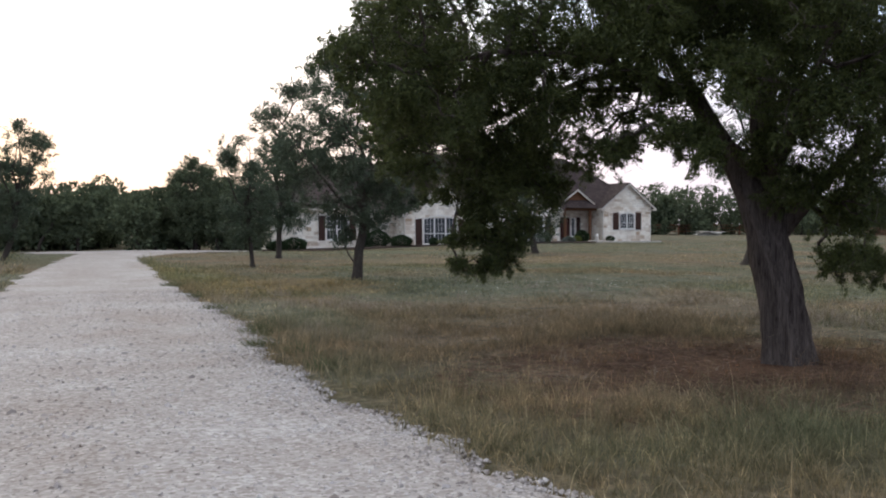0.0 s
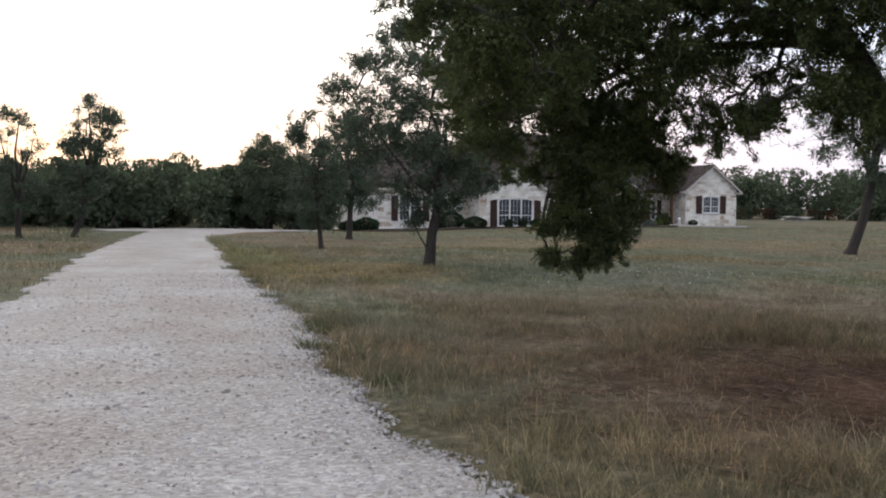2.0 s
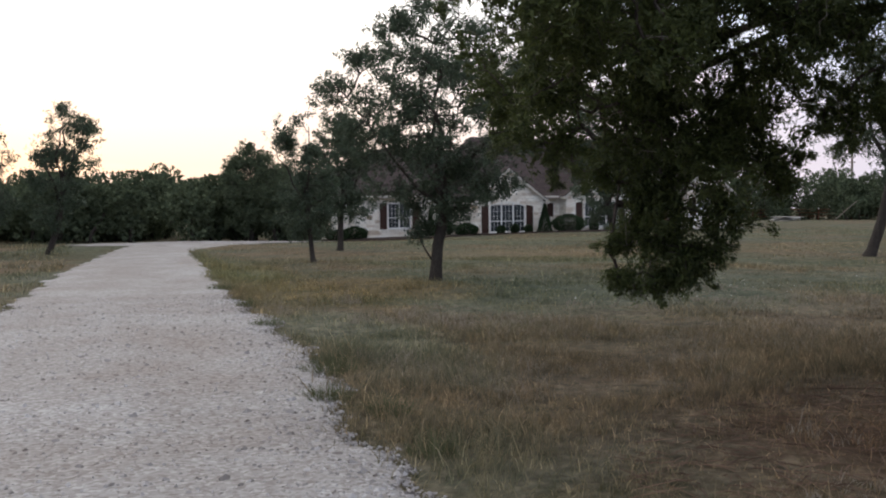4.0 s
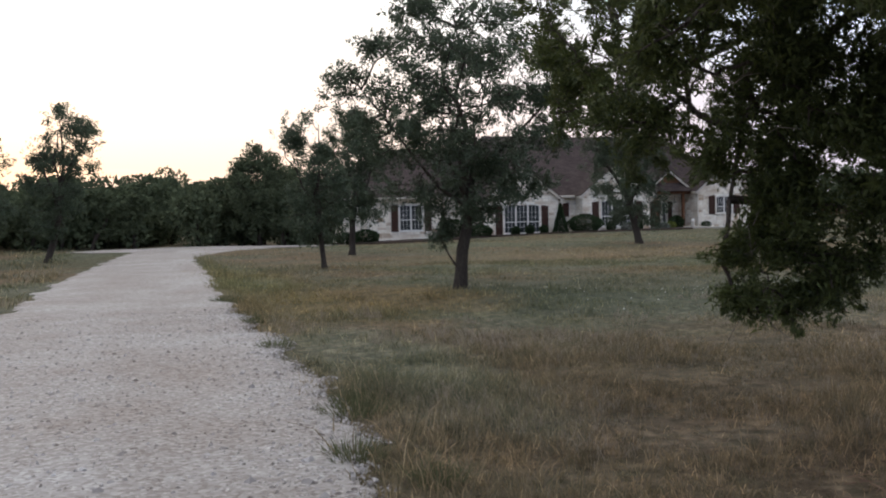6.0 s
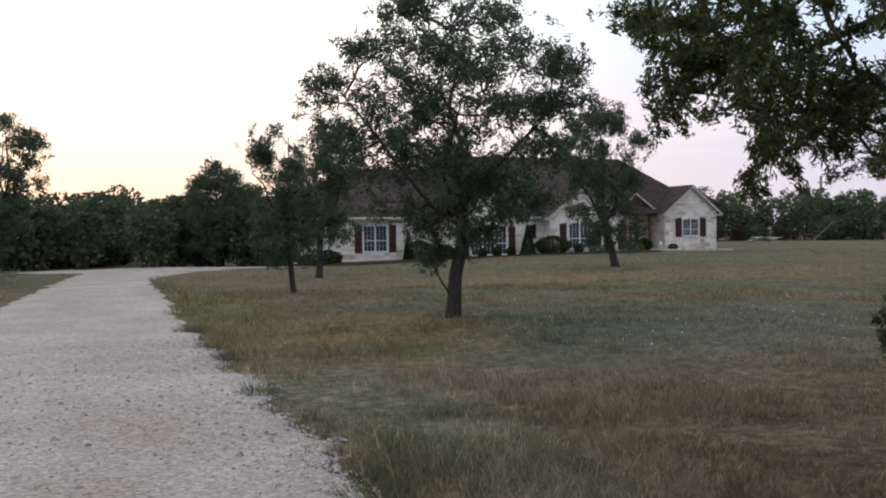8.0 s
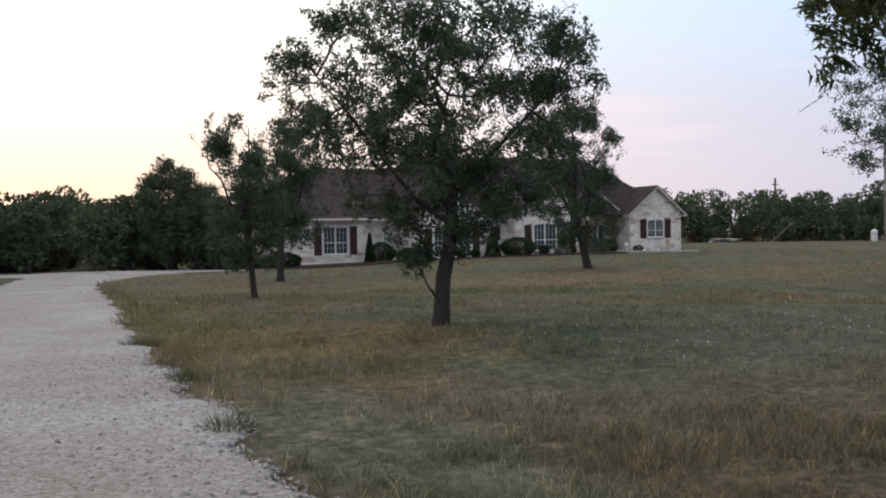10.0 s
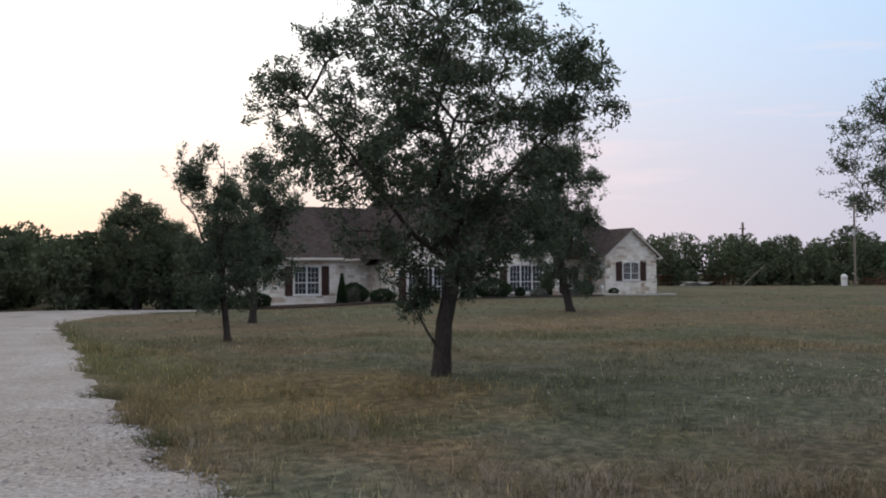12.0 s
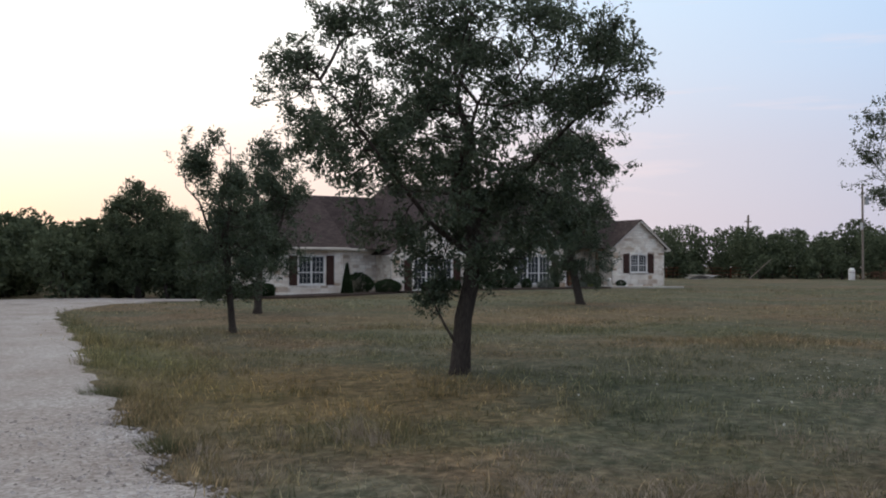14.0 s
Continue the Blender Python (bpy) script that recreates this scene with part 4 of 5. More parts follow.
    window(50.0, 51.65, 68.2, 1.08, 2.38, 2, 3, 0.22)
    shutter(49.33, 49.92, 68.23, 1.02, 2.5, 0.08)
    shutter(51.76, 52.35, 68.23, 1.02, 2.5, -0.08)
    part("wall", box_bm(f["left"], f["w1"], 78.0, 78.25, -0.5, 2.62), M["wall"], house)
    # roofs
    gable_roof(f["g0"], f["g1"], 31.25, 4.65, 65.4, 70.0, 2.45)
    gable_roof(f["h0"], f["h1"], 39.1, 5.0, 65.5, 70.0, 2.8)
    gable_roof(f["w0"], f["w1"], 50.87, 5.1, 68.23, 74.0, 3.12, 0.4)
    # left wing: hip roof
    e = 2.66
    x0, x1, ya, yb, zr, yr = 17.5, 31.5, 65.15, 78.5, 6.35, 71.2
    slab([(x0, ya, e), (25.35, ya, e), (25.35, yr, zr), (x0 + 5.2, yr, zr)], 0.06, "roof_slope", M["shingle"], "dark brown shingle roof slope")
    slab([(25.36, 67.5, e), (28.4, 67.5, e), (31.5, yr, zr), (25.36, yr, zr)], 0.06, "roof_slope", M["shingle"])
    bm = bmesh.new()
    bm.faces.new([bm.verts.new(p) for p in ((25.2, ya + 0.5, e), (25.2, yr, zr - 0.1), (25.2, yr, e))])
    bmesh.ops.solidify(bm, geom=bm.faces[:], thickness=0.1)
    part("gable_end", bm, M["wall"], house)
    slab([(x0, yb, e), (x0 + 5.2, yr, zr), (31.5, yr, zr), (31.5, yb, e)], 0.06, "roof_slope", M["shingle"])
    slab([(x0, ya, e), (x0 + 5.2, yr, zr), (x0, yb, e)], 0.06, "roof_slope", M["shingle"])
    # main roof: higher hip
    xa, xb = 27.3, 54.0
    yf, yk, zz, ym = 66.1, 79.2, 7.55, 72.7
    slab([(xa, yf, e), (43.0, yf, e), (47.0, ym, zz), (31.4, ym, zz)], 0.06, "roof_slope", M["shingle"], "dark brown shingle roof slope")
    slab([(42.2, 68.6, 2.95), (53.9, 68.6, 2.95), (47.0, ym, zz), (44.5, ym, zz)], 0.06, "roof_slope", M["shingle"])
    slab([(43.0, yf, e), (47.0, ym, zz), (43.0, 70.0, 3.2)], 0.06, "roof_slope", M["shingle"])
    slab([(xa, yk, e), (31.4, ym, zz), (47.0, ym, zz), (xb, yk, e)], 0.06, "roof_slope", M["shingle"])
    slab([(xa, yf, e), (31.4, ym, zz), (xa, yk, e)], 0.06, "roof_slope", M["shingle"])
    slab([(53.9, 68.6, 2.95), (47.0, ym, zz), (xb, yk, e)], 0.06, "roof_slope", M["shingle"])
    # eaves boards and gutters
    for a, b, y, z in ((17.5, 25.3, 65.10, 2.5), (25.31, 28.0, 67.5, 2.5), (34.55, 35.85, 66.05, 2.48), (42.4, 43.6, 68.9, 2.9)):
        part("fascia", box_bm(a, b, y, y + 0.06, z, z + 0.19, 0.01), M["fascia"], house, "cream-painted fascia")
        part("gutter", box_bm(a, b, y - 0.11, y - 0.003, z + 0.05, z + 0.17, 0.02), M["fascia"], house, "cream gutter")
        part("soffit", box_bm(a, b, y + 0.063, y + 0.5, z, z + 0.03), M["fascia"], house)
    for xx, yy, z1 in ((28.22, 65.34, 2.4), (48.24, 68.18, 3.0)):
        part("downpipe", box_bm(xx - 0.04, xx + 0.04, yy - 0.05, yy + 0.04, -0.3, z1, 0.012), M["fascia"], house, "pale downpipe at the corner")


build_house()


# ---- planting by the house ----
def shrub(name, label, at, rx, rz, mat, seed, n=4200, leaf=(0.10, 0.07), pointed=False, group=""):
    """A clipped shrub: short stems and a shell of many leaves."""
    rng = np.random.default_rng(seed)
    x, y, z = at
    top = empty(name, at, label, "shrub", group)
    q = rng.normal(size=(n, 3))
    q /= np.linalg.norm(q, axis=1, keepdims=True)
    q[:, 2] = q[:, 2] * 0.5 + 0.5
    r = rng.uniform(0.55, 1.03, n) ** 0.6 * (1 + 0.10 * np.sin(q[:, 0] * 5 + seed) * np.sin(q[:, 2] * 7 + q[:, 1] * 4))
    k = np.clip(1.05 - q[:, 2] * 0.95, 0.04, 1) if pointed else np.ones(n)
    wide = rx * (k if pointed else np.sqrt(np.clip(1 - (2 * q[:, 2] - 0.9) ** 2, 0.08, 1)))
    a = np.arctan2(q[:, 1], q[:, 0])
    c = np.stack([x + np.cos(a) * wide * r, y + np.sin(a) * wide * r, z + 0.03 + q[:, 2] * rz * (0.9 + 0.1 * r)], -1)
    d = np.stack([np.cos(a), np.sin(a), rng.uniform(0.1, 0.9, n)], -1) + rng.normal(size=(n, 3)) * 0.4
    v, f = leaves(c, d, leaf[0], leaf[1], rng)
    hang(np_object("foliage", v, f, mat), top)
    tv, tf = tubes([bend((x, y, z - 0.05), (x + rng.normal() * rx * 0.4, y + rng.normal() * rx * 0.4, z + rz * 0.7), rng, 0.02, 0.006) for _ in range(4)], 5)
    hang(np_object("stems", tv, tf, M["oak_bark"], True), top)


def build_shrubs():
    def s(name, label, x, y, rx, rz, mat, seed, **kw):
        shrub(name, label, (x, y, gz(x, y)), rx, rz, M[mat], seed, **kw)
    s("shrub", "dark green round shrub at the house end", 19.4, 64.7, 0.95, 1.0, "bush", 1, group="foundation shrubs")
    s("shrub", "low dark green shrub at the house end", 18.1, 64.4, 0.8, 0.75, "bush", 2, group="foundation shrubs")
    s("cypress", "slim dark cypress by the wing's corner", 25.0, 64.9, 0.38, 2.0, "bush", 3, pointed=True)
    s("shrub", "rounded dark green shrub against the stone wall", 26.5, 66.6, 0.95, 1.35, "bush", 4, group="foundation shrubs")
    s("shrub", "broad low dark green shrub against the stone wall", 27.7, 64.7, 0.85, 0.9, "bush", 5, group="foundation shrubs")
    s("shrub", "small clipped ball shrub under the window", 30.3, 64.5, 0.34, 0.62, "bush", 6, n=1800, group="clipped balls")
    s("shrub", "small clipped ball shrub under the window", 31.4, 64.5, 0.36, 0.66, "bush", 7, n=1800, group="clipped balls")
    s("shrub", "small clipped ball shrub under the window", 32.5, 64.5, 0.34, 0.6, "bush", 8, n=1800, group="clipped balls")
    s("cypress", "cone-shaped dark evergreen between the windows", 33.9, 64.6, 0.55, 2.1, "bush", 9, pointed=True)
    s("shrub", "large rounded dark green shrub", 35.8, 64.4, 1.25, 1.3, "bush", 10, n=6000, group="foundation shrubs")
    s("shrub", "small clipped ball shrub under the window", 38.0, 64.5, 0.36, 0.7, "bush", 11, n=1800, group="clipped balls")
    s("shrub", "silver-grey mounded plant in the bed", 38.9, 63.6, 0.6, 0.6, "silver_bush", 12, n=1800, leaf=(0.16, 0.04))
    s("shrub", "small clipped ball shrub under the window", 40.3, 64.5, 0.36, 0.66, "bush", 13, n=1800, group="clipped balls")
    s("shrub", "silver-grey mounded plant in the bed", 42.2, 64.2, 0.55, 0.5, "silver_bush", 14, n=1800, leaf=(0.16, 0.04))
    s("shrub", "yellow-green small shrub in the bed", 43.2, 64.6, 0.42, 0.55, "yellow_bush", 15, n=1800)
    s("shrub", "dark green shrub by the porch", 44.4, 65.6, 0.6, 1.0, "bush", 16, group="foundation shrubs")
    s("shrub", "low shrub at the wing's corner", 48.7, 67.7, 0.4, 0.45, "bush", 17, n=700)
    # dark mulch beds and the pale path to the porch
    def bed(name, pts, mat, label, cat, lift):
        bm = bmesh.new()
        vs = [bm.verts.new((x, y, gz(x, y) + lift + 0.07)) for x, y in pts]
        fc = bm.faces.new(vs)
        r = bmesh.ops.extrude_face_region(bm, geom=[fc])
        for v in r["geom"]:
            if isinstance(v, bmesh.types.BMVert):
                v.co.z -= 0.25
        me = bpy.data.meshes.new(name)
        bmesh.ops.recalc_face_normals(bm, faces=bm.faces)
        bm.to_mesh(me)
        bm.free()
        me.materials.append(M[mat])
        tagged(new(name, me), label, cat, kind="structure")
    bed("mulch_bed", [(17.2, 65.59), (17.5, 64.0), (20, 63.7), (24, 63.8), (28, 63.9), (28.2, 65.39), (25.1, 67.9)], "mulch", "dark mulch bed along the stone wall", "bed", 0.05)
    bed("mulch_bed", [(28.3, 65.39), (28.6, 63.9), (34, 63.4), (40, 62.6), (44.2, 63.2), (44.4, 65.3), (42.0, 65.4)], "mulch", "dark mulch bed under the front windows", "bed", 0.05)
    bed("path", [(44.8, 67.58), (45.2, 64.6), (47.5, 63.0), (50, 62.2), (50.4, 63.2), (48.0, 64.3), (47.2, 65.4), (47.2, 67.58)], "concrete", "pale concrete path to the porch", "path", 0.04)
    urn = empty("garden_ornament", (45.6, 65.2, gz(45.6, 65.2)), "small white garden ornament on a stand by the porch", "ornament")
    bm = bmesh.new()
    bmesh.ops.create_cone(bm, cap_ends=True, segments=16, radius1=0.2, radius2=0.12, depth=0.5, matrix=Matrix.Translation((45.6, 65.2, gz(45.6, 65.2) + 0.25)))
    part("stand", bm, M["concrete"], urn)
    bm = bmesh.new()
    bmesh.ops.create_uvsphere(bm, u_segments=14, v_segments=8, radius=0.14, matrix=Matrix.Translation((45.6, 65.2, gz(45.6, 65.2) + 0.60)))
    part("ball", bm, M["white"], urn)


build_shrubs()
rim_tufts()


# ---- trees ----
def path3(pts, r0, r1, flare=0.0):
    n = len(pts)
    out = [((*p,), r0 + (r1 - r0) * i / (n - 1)) for i, p in enumerate(pts)]
    if flare:
        out[0] = (out[0][0], r0 * (1 + flare))
    return out


def build_cedar():
    rng = np.random.default_rng(21)
    trunk = [((8.95, 7.13, -0.10), 0.34), ((8.945, 7.135, 0.08), 0.275), ((8.92, 7.15, 0.40), 0.235), ((8.88, 7.18, 0.80), 0.215), ((8.82, 7.24, 1.2), 0.215),
             ((8.77, 7.29, 1.5), 0.20), ((8.66, 7.40, 1.87), 0.155), ((8.55, 7.51, 2.15), 0.125), ((8.42, 7.62, 2.44), 0.11), ((8.2, 7.8, 2.95), 0.09), ((7.9, 8.1, 3.7), 0.05)]
    stems = [
        path3([(8.80, 7.27, 1.3), (8.84, 7.32, 1.9), (8.82, 7.40, 2.6), (8.86, 7.48, 3.5), (8.9, 7.5, 4.6), (8.9, 7.55, 5.8)], 0.19, 0.04),
        path3([(8.2, 7.8, 2.95), (7.7, 8.4, 3.35), (7.0, 9.1, 3.55), (6.5, 9.7, 3.55), (6.3, 9.95, 3.6)], 0.036, 0.008),
        path3([(8.1, 7.9, 3.05), (7.4, 8.8, 3.1), (6.8, 9.5, 2.75), (6.35, 9.9, 2.2), (6.3, 10.0, 1.6)], 0.045, 0.010),
        path3([(8.85, 7.2, 1.4), (9.1, 6.9, 1.9), (9.6, 6.6, 2.5), (10.4, 6.3, 3.2)], 0.10, 0.025),
        path3([(8.84, 7.35, 2.2), (9.5, 8.0, 3.0), (10.3, 8.7, 3.8), (11.2, 8.9, 4.4)], 0.09, 0.02),
        path3([(8.82, 7.3, 1.9), (8.5, 6.6, 2.6), (8.1, 5.8, 3.2)], 0.07, 0.02),
        path3([(8.1, 7.9, 3.05), (8.0, 9.2, 3.4), (7.7, 10.6, 3.2), (7.1, 11.4, 2.8), (6.4, 11.8, 2.5)], 0.05, 0.010),
        path3([(8.1, 7.9, 3.05), (7.0, 8.0, 3.35), (5.8, 8.0, 3.3), (4.8, 7.95, 3.0)], 0.045, 0.010),
        path3([(7.4, 8.8, 3.1), (7.5, 9.8, 2.6), (7.5, 10.6, 1.9), (7.4, 11.0, 1.3)], 0.03, 0.008),
    ]
    west = [(5.80, 10.40, 2.30, .48, 3), (6.4, 9.81, 2.0, .60, 3), (6.45, 9.9, 1.38, .34, 3), (6.75, 9.62, 1.25, .44, 3), (6.28, 9.97, 1.02, .20, 3), (6.62, 9.7, 1.0, .26, 3), (6.55, 9.62, 1.66, .5, 3), (6.9, 9.3, 1.6, .38, 3)]
    high = [(5.49, 10.78, 3.83, .75, 2), (5.69, 10.68, 2.73, .75, 2), (6.15, 10.47, 3.97, .95, 2), (6.25, 9.75, 2.9, .58, 2), (5.76, 10.65, 4.75, .7, 2), (6.25, 9.99, 5.0, .9, 2), (5.85, 11.2, 2.66, .26, 2)]
    mid = [(6.72, 9.11, 3.57, 1.0, 2), (6.79, 9.08, 2.5, .75, 2), (7.0, 8.99, 1.95, .40, 3), (7.29, 8.3, 3.54, .9, 2), (7.23, 8.33, 2.85, .6, 2), (7.55, 8.18, 2.42, .34, 2),
           (6.97, 9.0, 4.84, 1.1, 2), (7.58, 8.28, 4.72, 1.1, 0)]
    core = [(7.78, 7.53, 3.57, .9, 0), (7.67, 7.58, 2.85, .45, 0), (8.5, 7.2, 3.57, .85, 1), (8.19, 7.56, 4.72, 1.2, 1), (9.04, 7.17, 4.91, 1.3, 1), (8.86, 7.58, 6.1, 1.1, 1), (9.0, 8.2, 4.6, 1.1, 5), (8.2, 8.6, 4.2, 1.0, 5), (9.6, 7.5, 3.8, .8, 5)]
    east = [(8.60, 6.74, 1.86, .40, 4), (8.42, 7.0, 2.3, .42, 1), (9.3, 6.7, 1.6, .4, 4), (8.59, 6.72, 2.75, .6, 4), (9.01, 6.74, 2.0, .6, 4), (8.84, 6.16, 3.18, .9, 4), (9.16, 6.23, 2.07, .7, 4), (9.44, 6.88, 1.19, .42, 4), (9.9, 6.98, 1.15, .38, 4),
            (10.04, 6.27, 2.69, 1, 4), (10.66, 6.21, 3.57, 1.1, 4), (10.0, 6.51, 4.84, 1.2, 4)]
    rest = [(10.09, 9.22, 4.08, 1, 5), (11.3, 9.0, 4.42, 1.1, 5), (11.6, 8.2, 3.5, 1.0, 5), (9.12, 9.4, 4.48, 1, 5), (10.7, 8.6, 5.6, 1.1, 5),
            (7.9, 5.5, 3.5, .7, 6), (7.4, 5.8, 3.9, .7, 6), (8.89, 5.3, 3.2, .8, 6)]
    north = [(6.45, 11.3, 2.1, .40, 7), (6.15, 11.65, 2.4, .40, 7), (5.8, 11.75, 2.95, .42, 7), (5.8, 10.9, 2.55, .36, 7), (7.2, 11.75, 2.3, .46, 7), (6.8, 11.5, 2.85, .5, 7), (7.65, 11.85, 2.6, .5, 7),
             (8.25, 11.8, 2.2, .42, 7), (7.45, 11.15, 0.92, .24, 8), (7.6, 11.0, 1.35, .28, 8), (6.35, 12.1, 3.4, .55, 7), (7.2, 12.1, 3.6, .7, 7), (8.3, 12.0, 3.4, .75, 7), (7.6, 11.2, 4.1, .8, 7)]
    west += [(7.2, 6.9, 2.4, .35, 0), (7.6, 7.1, 2.5, .4, 0), (7.0, 7.6, 2.3, .3, 0), (7.4, 6.6, 2.2, .28, 0)]
    west += [(6.1, 9.2, 2.45, .45, 3), (6.3, 9.3, 2.95, .5, 3), (6.3, 9.6, 2.5, .45, 3), (6.45, 8.9, 2.0, .38, 3), (6.7, 9.4, 2.1, .4, 3)]
    drive_side = [(4.6, 7.8, 2.8, .42, 9), (4.4, 8.1, 3.2, .5, 9), (4.9, 8.3, 2.65, .42, 9), (5.1, 8.0, 3.2, .6, 9), (4.7, 7.6, 3.8, .6, 9), (5.3, 7.8, 2.55, .4, 9), (5.9, 8.0, 3.0, .5, 9)]
    near = [(5.6, 8.7, 3.2, .65, 2), (5.5, 8.6, 4.2, .8, 2), (6.3, 8.0, 3.6, .8, 0), (6.4, 7.9, 2.75, .5, 0), (7.0, 7.2, 3.4, .8, 0), (6.2, 8.3, 4.8, .9, 2), (7.0, 7.0, 4.4, .9, 0),
            (5.15, 9.3, 3.75, .6, 2), (5.35, 9.25, 2.85, .45, 2), (5.25, 9.2, 2.4, .3, 2), (8.2, 5.9, 2.6, .65, 6), (7.6, 6.4, 3.0, .6, 6), (8.0, 6.3, 4.2, .9, 6), (6.6, 8.9, 2.25, .4, 3), (7.2, 8.3, 2.3, .34, 0)]
    # finger-shaped tufts of sprays at the ends of the boughs, and older growth deep inside
    tufts, inner = [], []
    loose = north + [high[k] for k in (0, 1, 4, 6)]
    full = [high[k] for k in (2, 3, 5)] + west + mid + core + east + rest + near + drive_side
    for lobes, share, fill in ((loose, 13, 0), (full, 20, 6200)):
        for x, y, z, r, _ in lobes:
            c = np.array((x, y, z))
            k = int(share * r * r + 3)
            q = rng.normal(size=(k, 3))
            q *= ((r - 0.1) * rng.uniform(0.1, 1.0, k) ** 0.5 / np.linalg.norm(q, axis=1))[:, None]
            q[:, 2] = q[:, 2] * 0.8 - 0.12 * np.hypot(q[:, 0], q[:, 1])
            for e in q:
                axis = e / (np.linalg.norm(e) + 0.05) + rng.normal(size=3) * 0.6 + np.array((0, 0, -0.25))
                axis *= rng.uniform(0.10, 0.22) / np.linalg.norm(axis)
                n = int(rng.uniform(7, 13))
                tufts.append(c + e + rng.uniform(-1, 1, (n, 1)) * axis + rng.normal(size=(n, 3)) * rng.uniform(0.03, 0.06))
            n = int(fill * r * r)
            g = rng.normal(size=(n, 3))
            g *= (rng.uniform(0, 1, n) ** 0.5 * 0.75 * r / np.linalg.norm(g, axis=1))[:, None]
            inner.append(c + g * (1, 1, 0.75))
    grown_tree("cedar_tree", "large dark green cedar with shaggy leaning trunk", trunk, stems, np.concatenate(tufts), M["cedar_leaf"], M["cedar_bark"], rng,
               per=64, sprig=0.075, spread=0.026, size=(0.042, 0.014), needle=True, droop=0.12, sides=48, flutes=0.09, free=0.45, thrift=0.3, tip=0.0028, dead=500,
               inner=np.concatenate(inner), most=0.045)


build_cedar()


def cedar_litter():
    """Fallen twigs and bark shreds on the bare red soil round the trunk."""
    rng = np.random.default_rng(41)
    n = 2600
    a, d = rng.uniform(0, 2 * np.pi, n), 3.0 * np.sqrt(rng.uniform(0.02, 1, n))
    x, y = 8.3 + np.cos(a) * d * 1.15, 6.9 + np.sin(a) * d * 0.9
    ln = rng.lognormal(-2.6, 0.6, n)
    t = rng.uniform(0, 2 * np.pi, n)
    z = ground_z(x, y) + 0.012
    paths = []
    for i in range(n):
        dx, dy = math.cos(t[i]) * ln[i], math.sin(t[i]) * ln[i]
        paths.append([((x[i] - dx, y[i] - dy, z[i]), 0.003), ((x[i], y[i], z[i] + 0.012), 0.0045), ((x[i] + dx, y[i] + dy, z[i] + rng.uniform(0, 0.03)), 0.0025)])
    v, f = tubes(paths, 3)
    tagged(np_object("litter", v, f, M["litter"]), "fallen reddish twigs and bark shreds under the cedar", "litter", kind="stuff")


cedar_litter()


def build_main_oak():
    rng = np.random.default_rng(5)
    bx, by = 9.31, 22.29
    a = radians(-28)
    def q(u, z, d=0.0):
        return (bx + math.cos(a) * u - math.sin(a) * d, by + math.sin(a) * u + math.cos(a) * d, z)
    trunk = [(q(0, -0.05), 0.20), (q(0.0, 0.15), 0.145), (q(0.03, 0.5), 0.122), (q(0.05, 0.85), 0.118), (q(0.15, 1.3), 0.112), (q(0.20, 1.75), 0.118), (q(0.16, 2.2), 0.10), (q(0.05, 2.7, 0.1), 0.075), (q(0.16, 3.3, 0.15), 0.05), (q(-0.05, 3.9, 0.05), 0.035), (q(0.15, 4.6, 0.1), 0.024), (q(0.0, 5.3), 0.012)]
    stems = [path3([q(0.18, 1.7), q(-0.35, 2.1, -0.2), q(-0.9, 2.8, -0.3), q(-1.5, 3.6, -0.2), q(-2.0, 4.2, 0)], 0.040, 0.012),
             path3([q(0.16, 2.2), q(0.7, 2.7, 0.2), q(1.3, 3.3, 0.3), q(1.9, 3.9, 0.2)], 0.055, 0.015),
             path3([q(0.2, 1.8), q(0.3, 2.6, 0.7), q(0.2, 3.6, 1.2)], 0.06, 0.02),
             path3([q(0.2, 1.8), q(-0.1, 2.6, -0.7), q(0.2, 3.6, -1.2)], 0.06, 0.02),
             path3([q(0.05, 0.35), q(-0.2, 0.75, -0.1), q(-0.45, 1.25, -0.1)], 0.028, 0.007)]
    rows = [(1.6, -0.7, 1.0), (1.9, -1.3, 1.6), (2.2, -1.6, 2.0), (2.6, -1.75, 2.3), (3.0, -2.2, 2.6), (3.5, -2.75, 2.7), (4.2, -2.65, 2.8), (4.8, -2.25, 2.5), (5.4, -1.7, 1.8), (5.9, -1.1, 1.2), (6.3, -0.4, 0.5)]
    pts = crown_points((bx, by), -28, rows, rng, 150, 19, (0.22, 0.46))
    twig = crown_points((bx, by), -28, [(0.75, -0.55, -0.15), (1.5, -0.6, -0.1)], rng, 4, 9, (0.15, 0.25), 0.4)
    skirt = crown_points((bx, by), -28, [(1.0, 0.2, 0.5), (1.6, 0.1, 0.6)], rng, 2, 7, (0.15, 0.25), 0.4)
    grown_tree("live_oak", "spreading live oak with leaning dark trunk in the grass", trunk, stems, np.concatenate([pts, twig, skirt]), M["oak_leaf"], M["oak_bark"], rng,
               per=36, sprig=0.15, spread=0.05, size=(0.060, 0.031), sides=24, flutes=0.04, free=0.14, dead=110, tip=0.003, most=0.04)


build_main_oak()


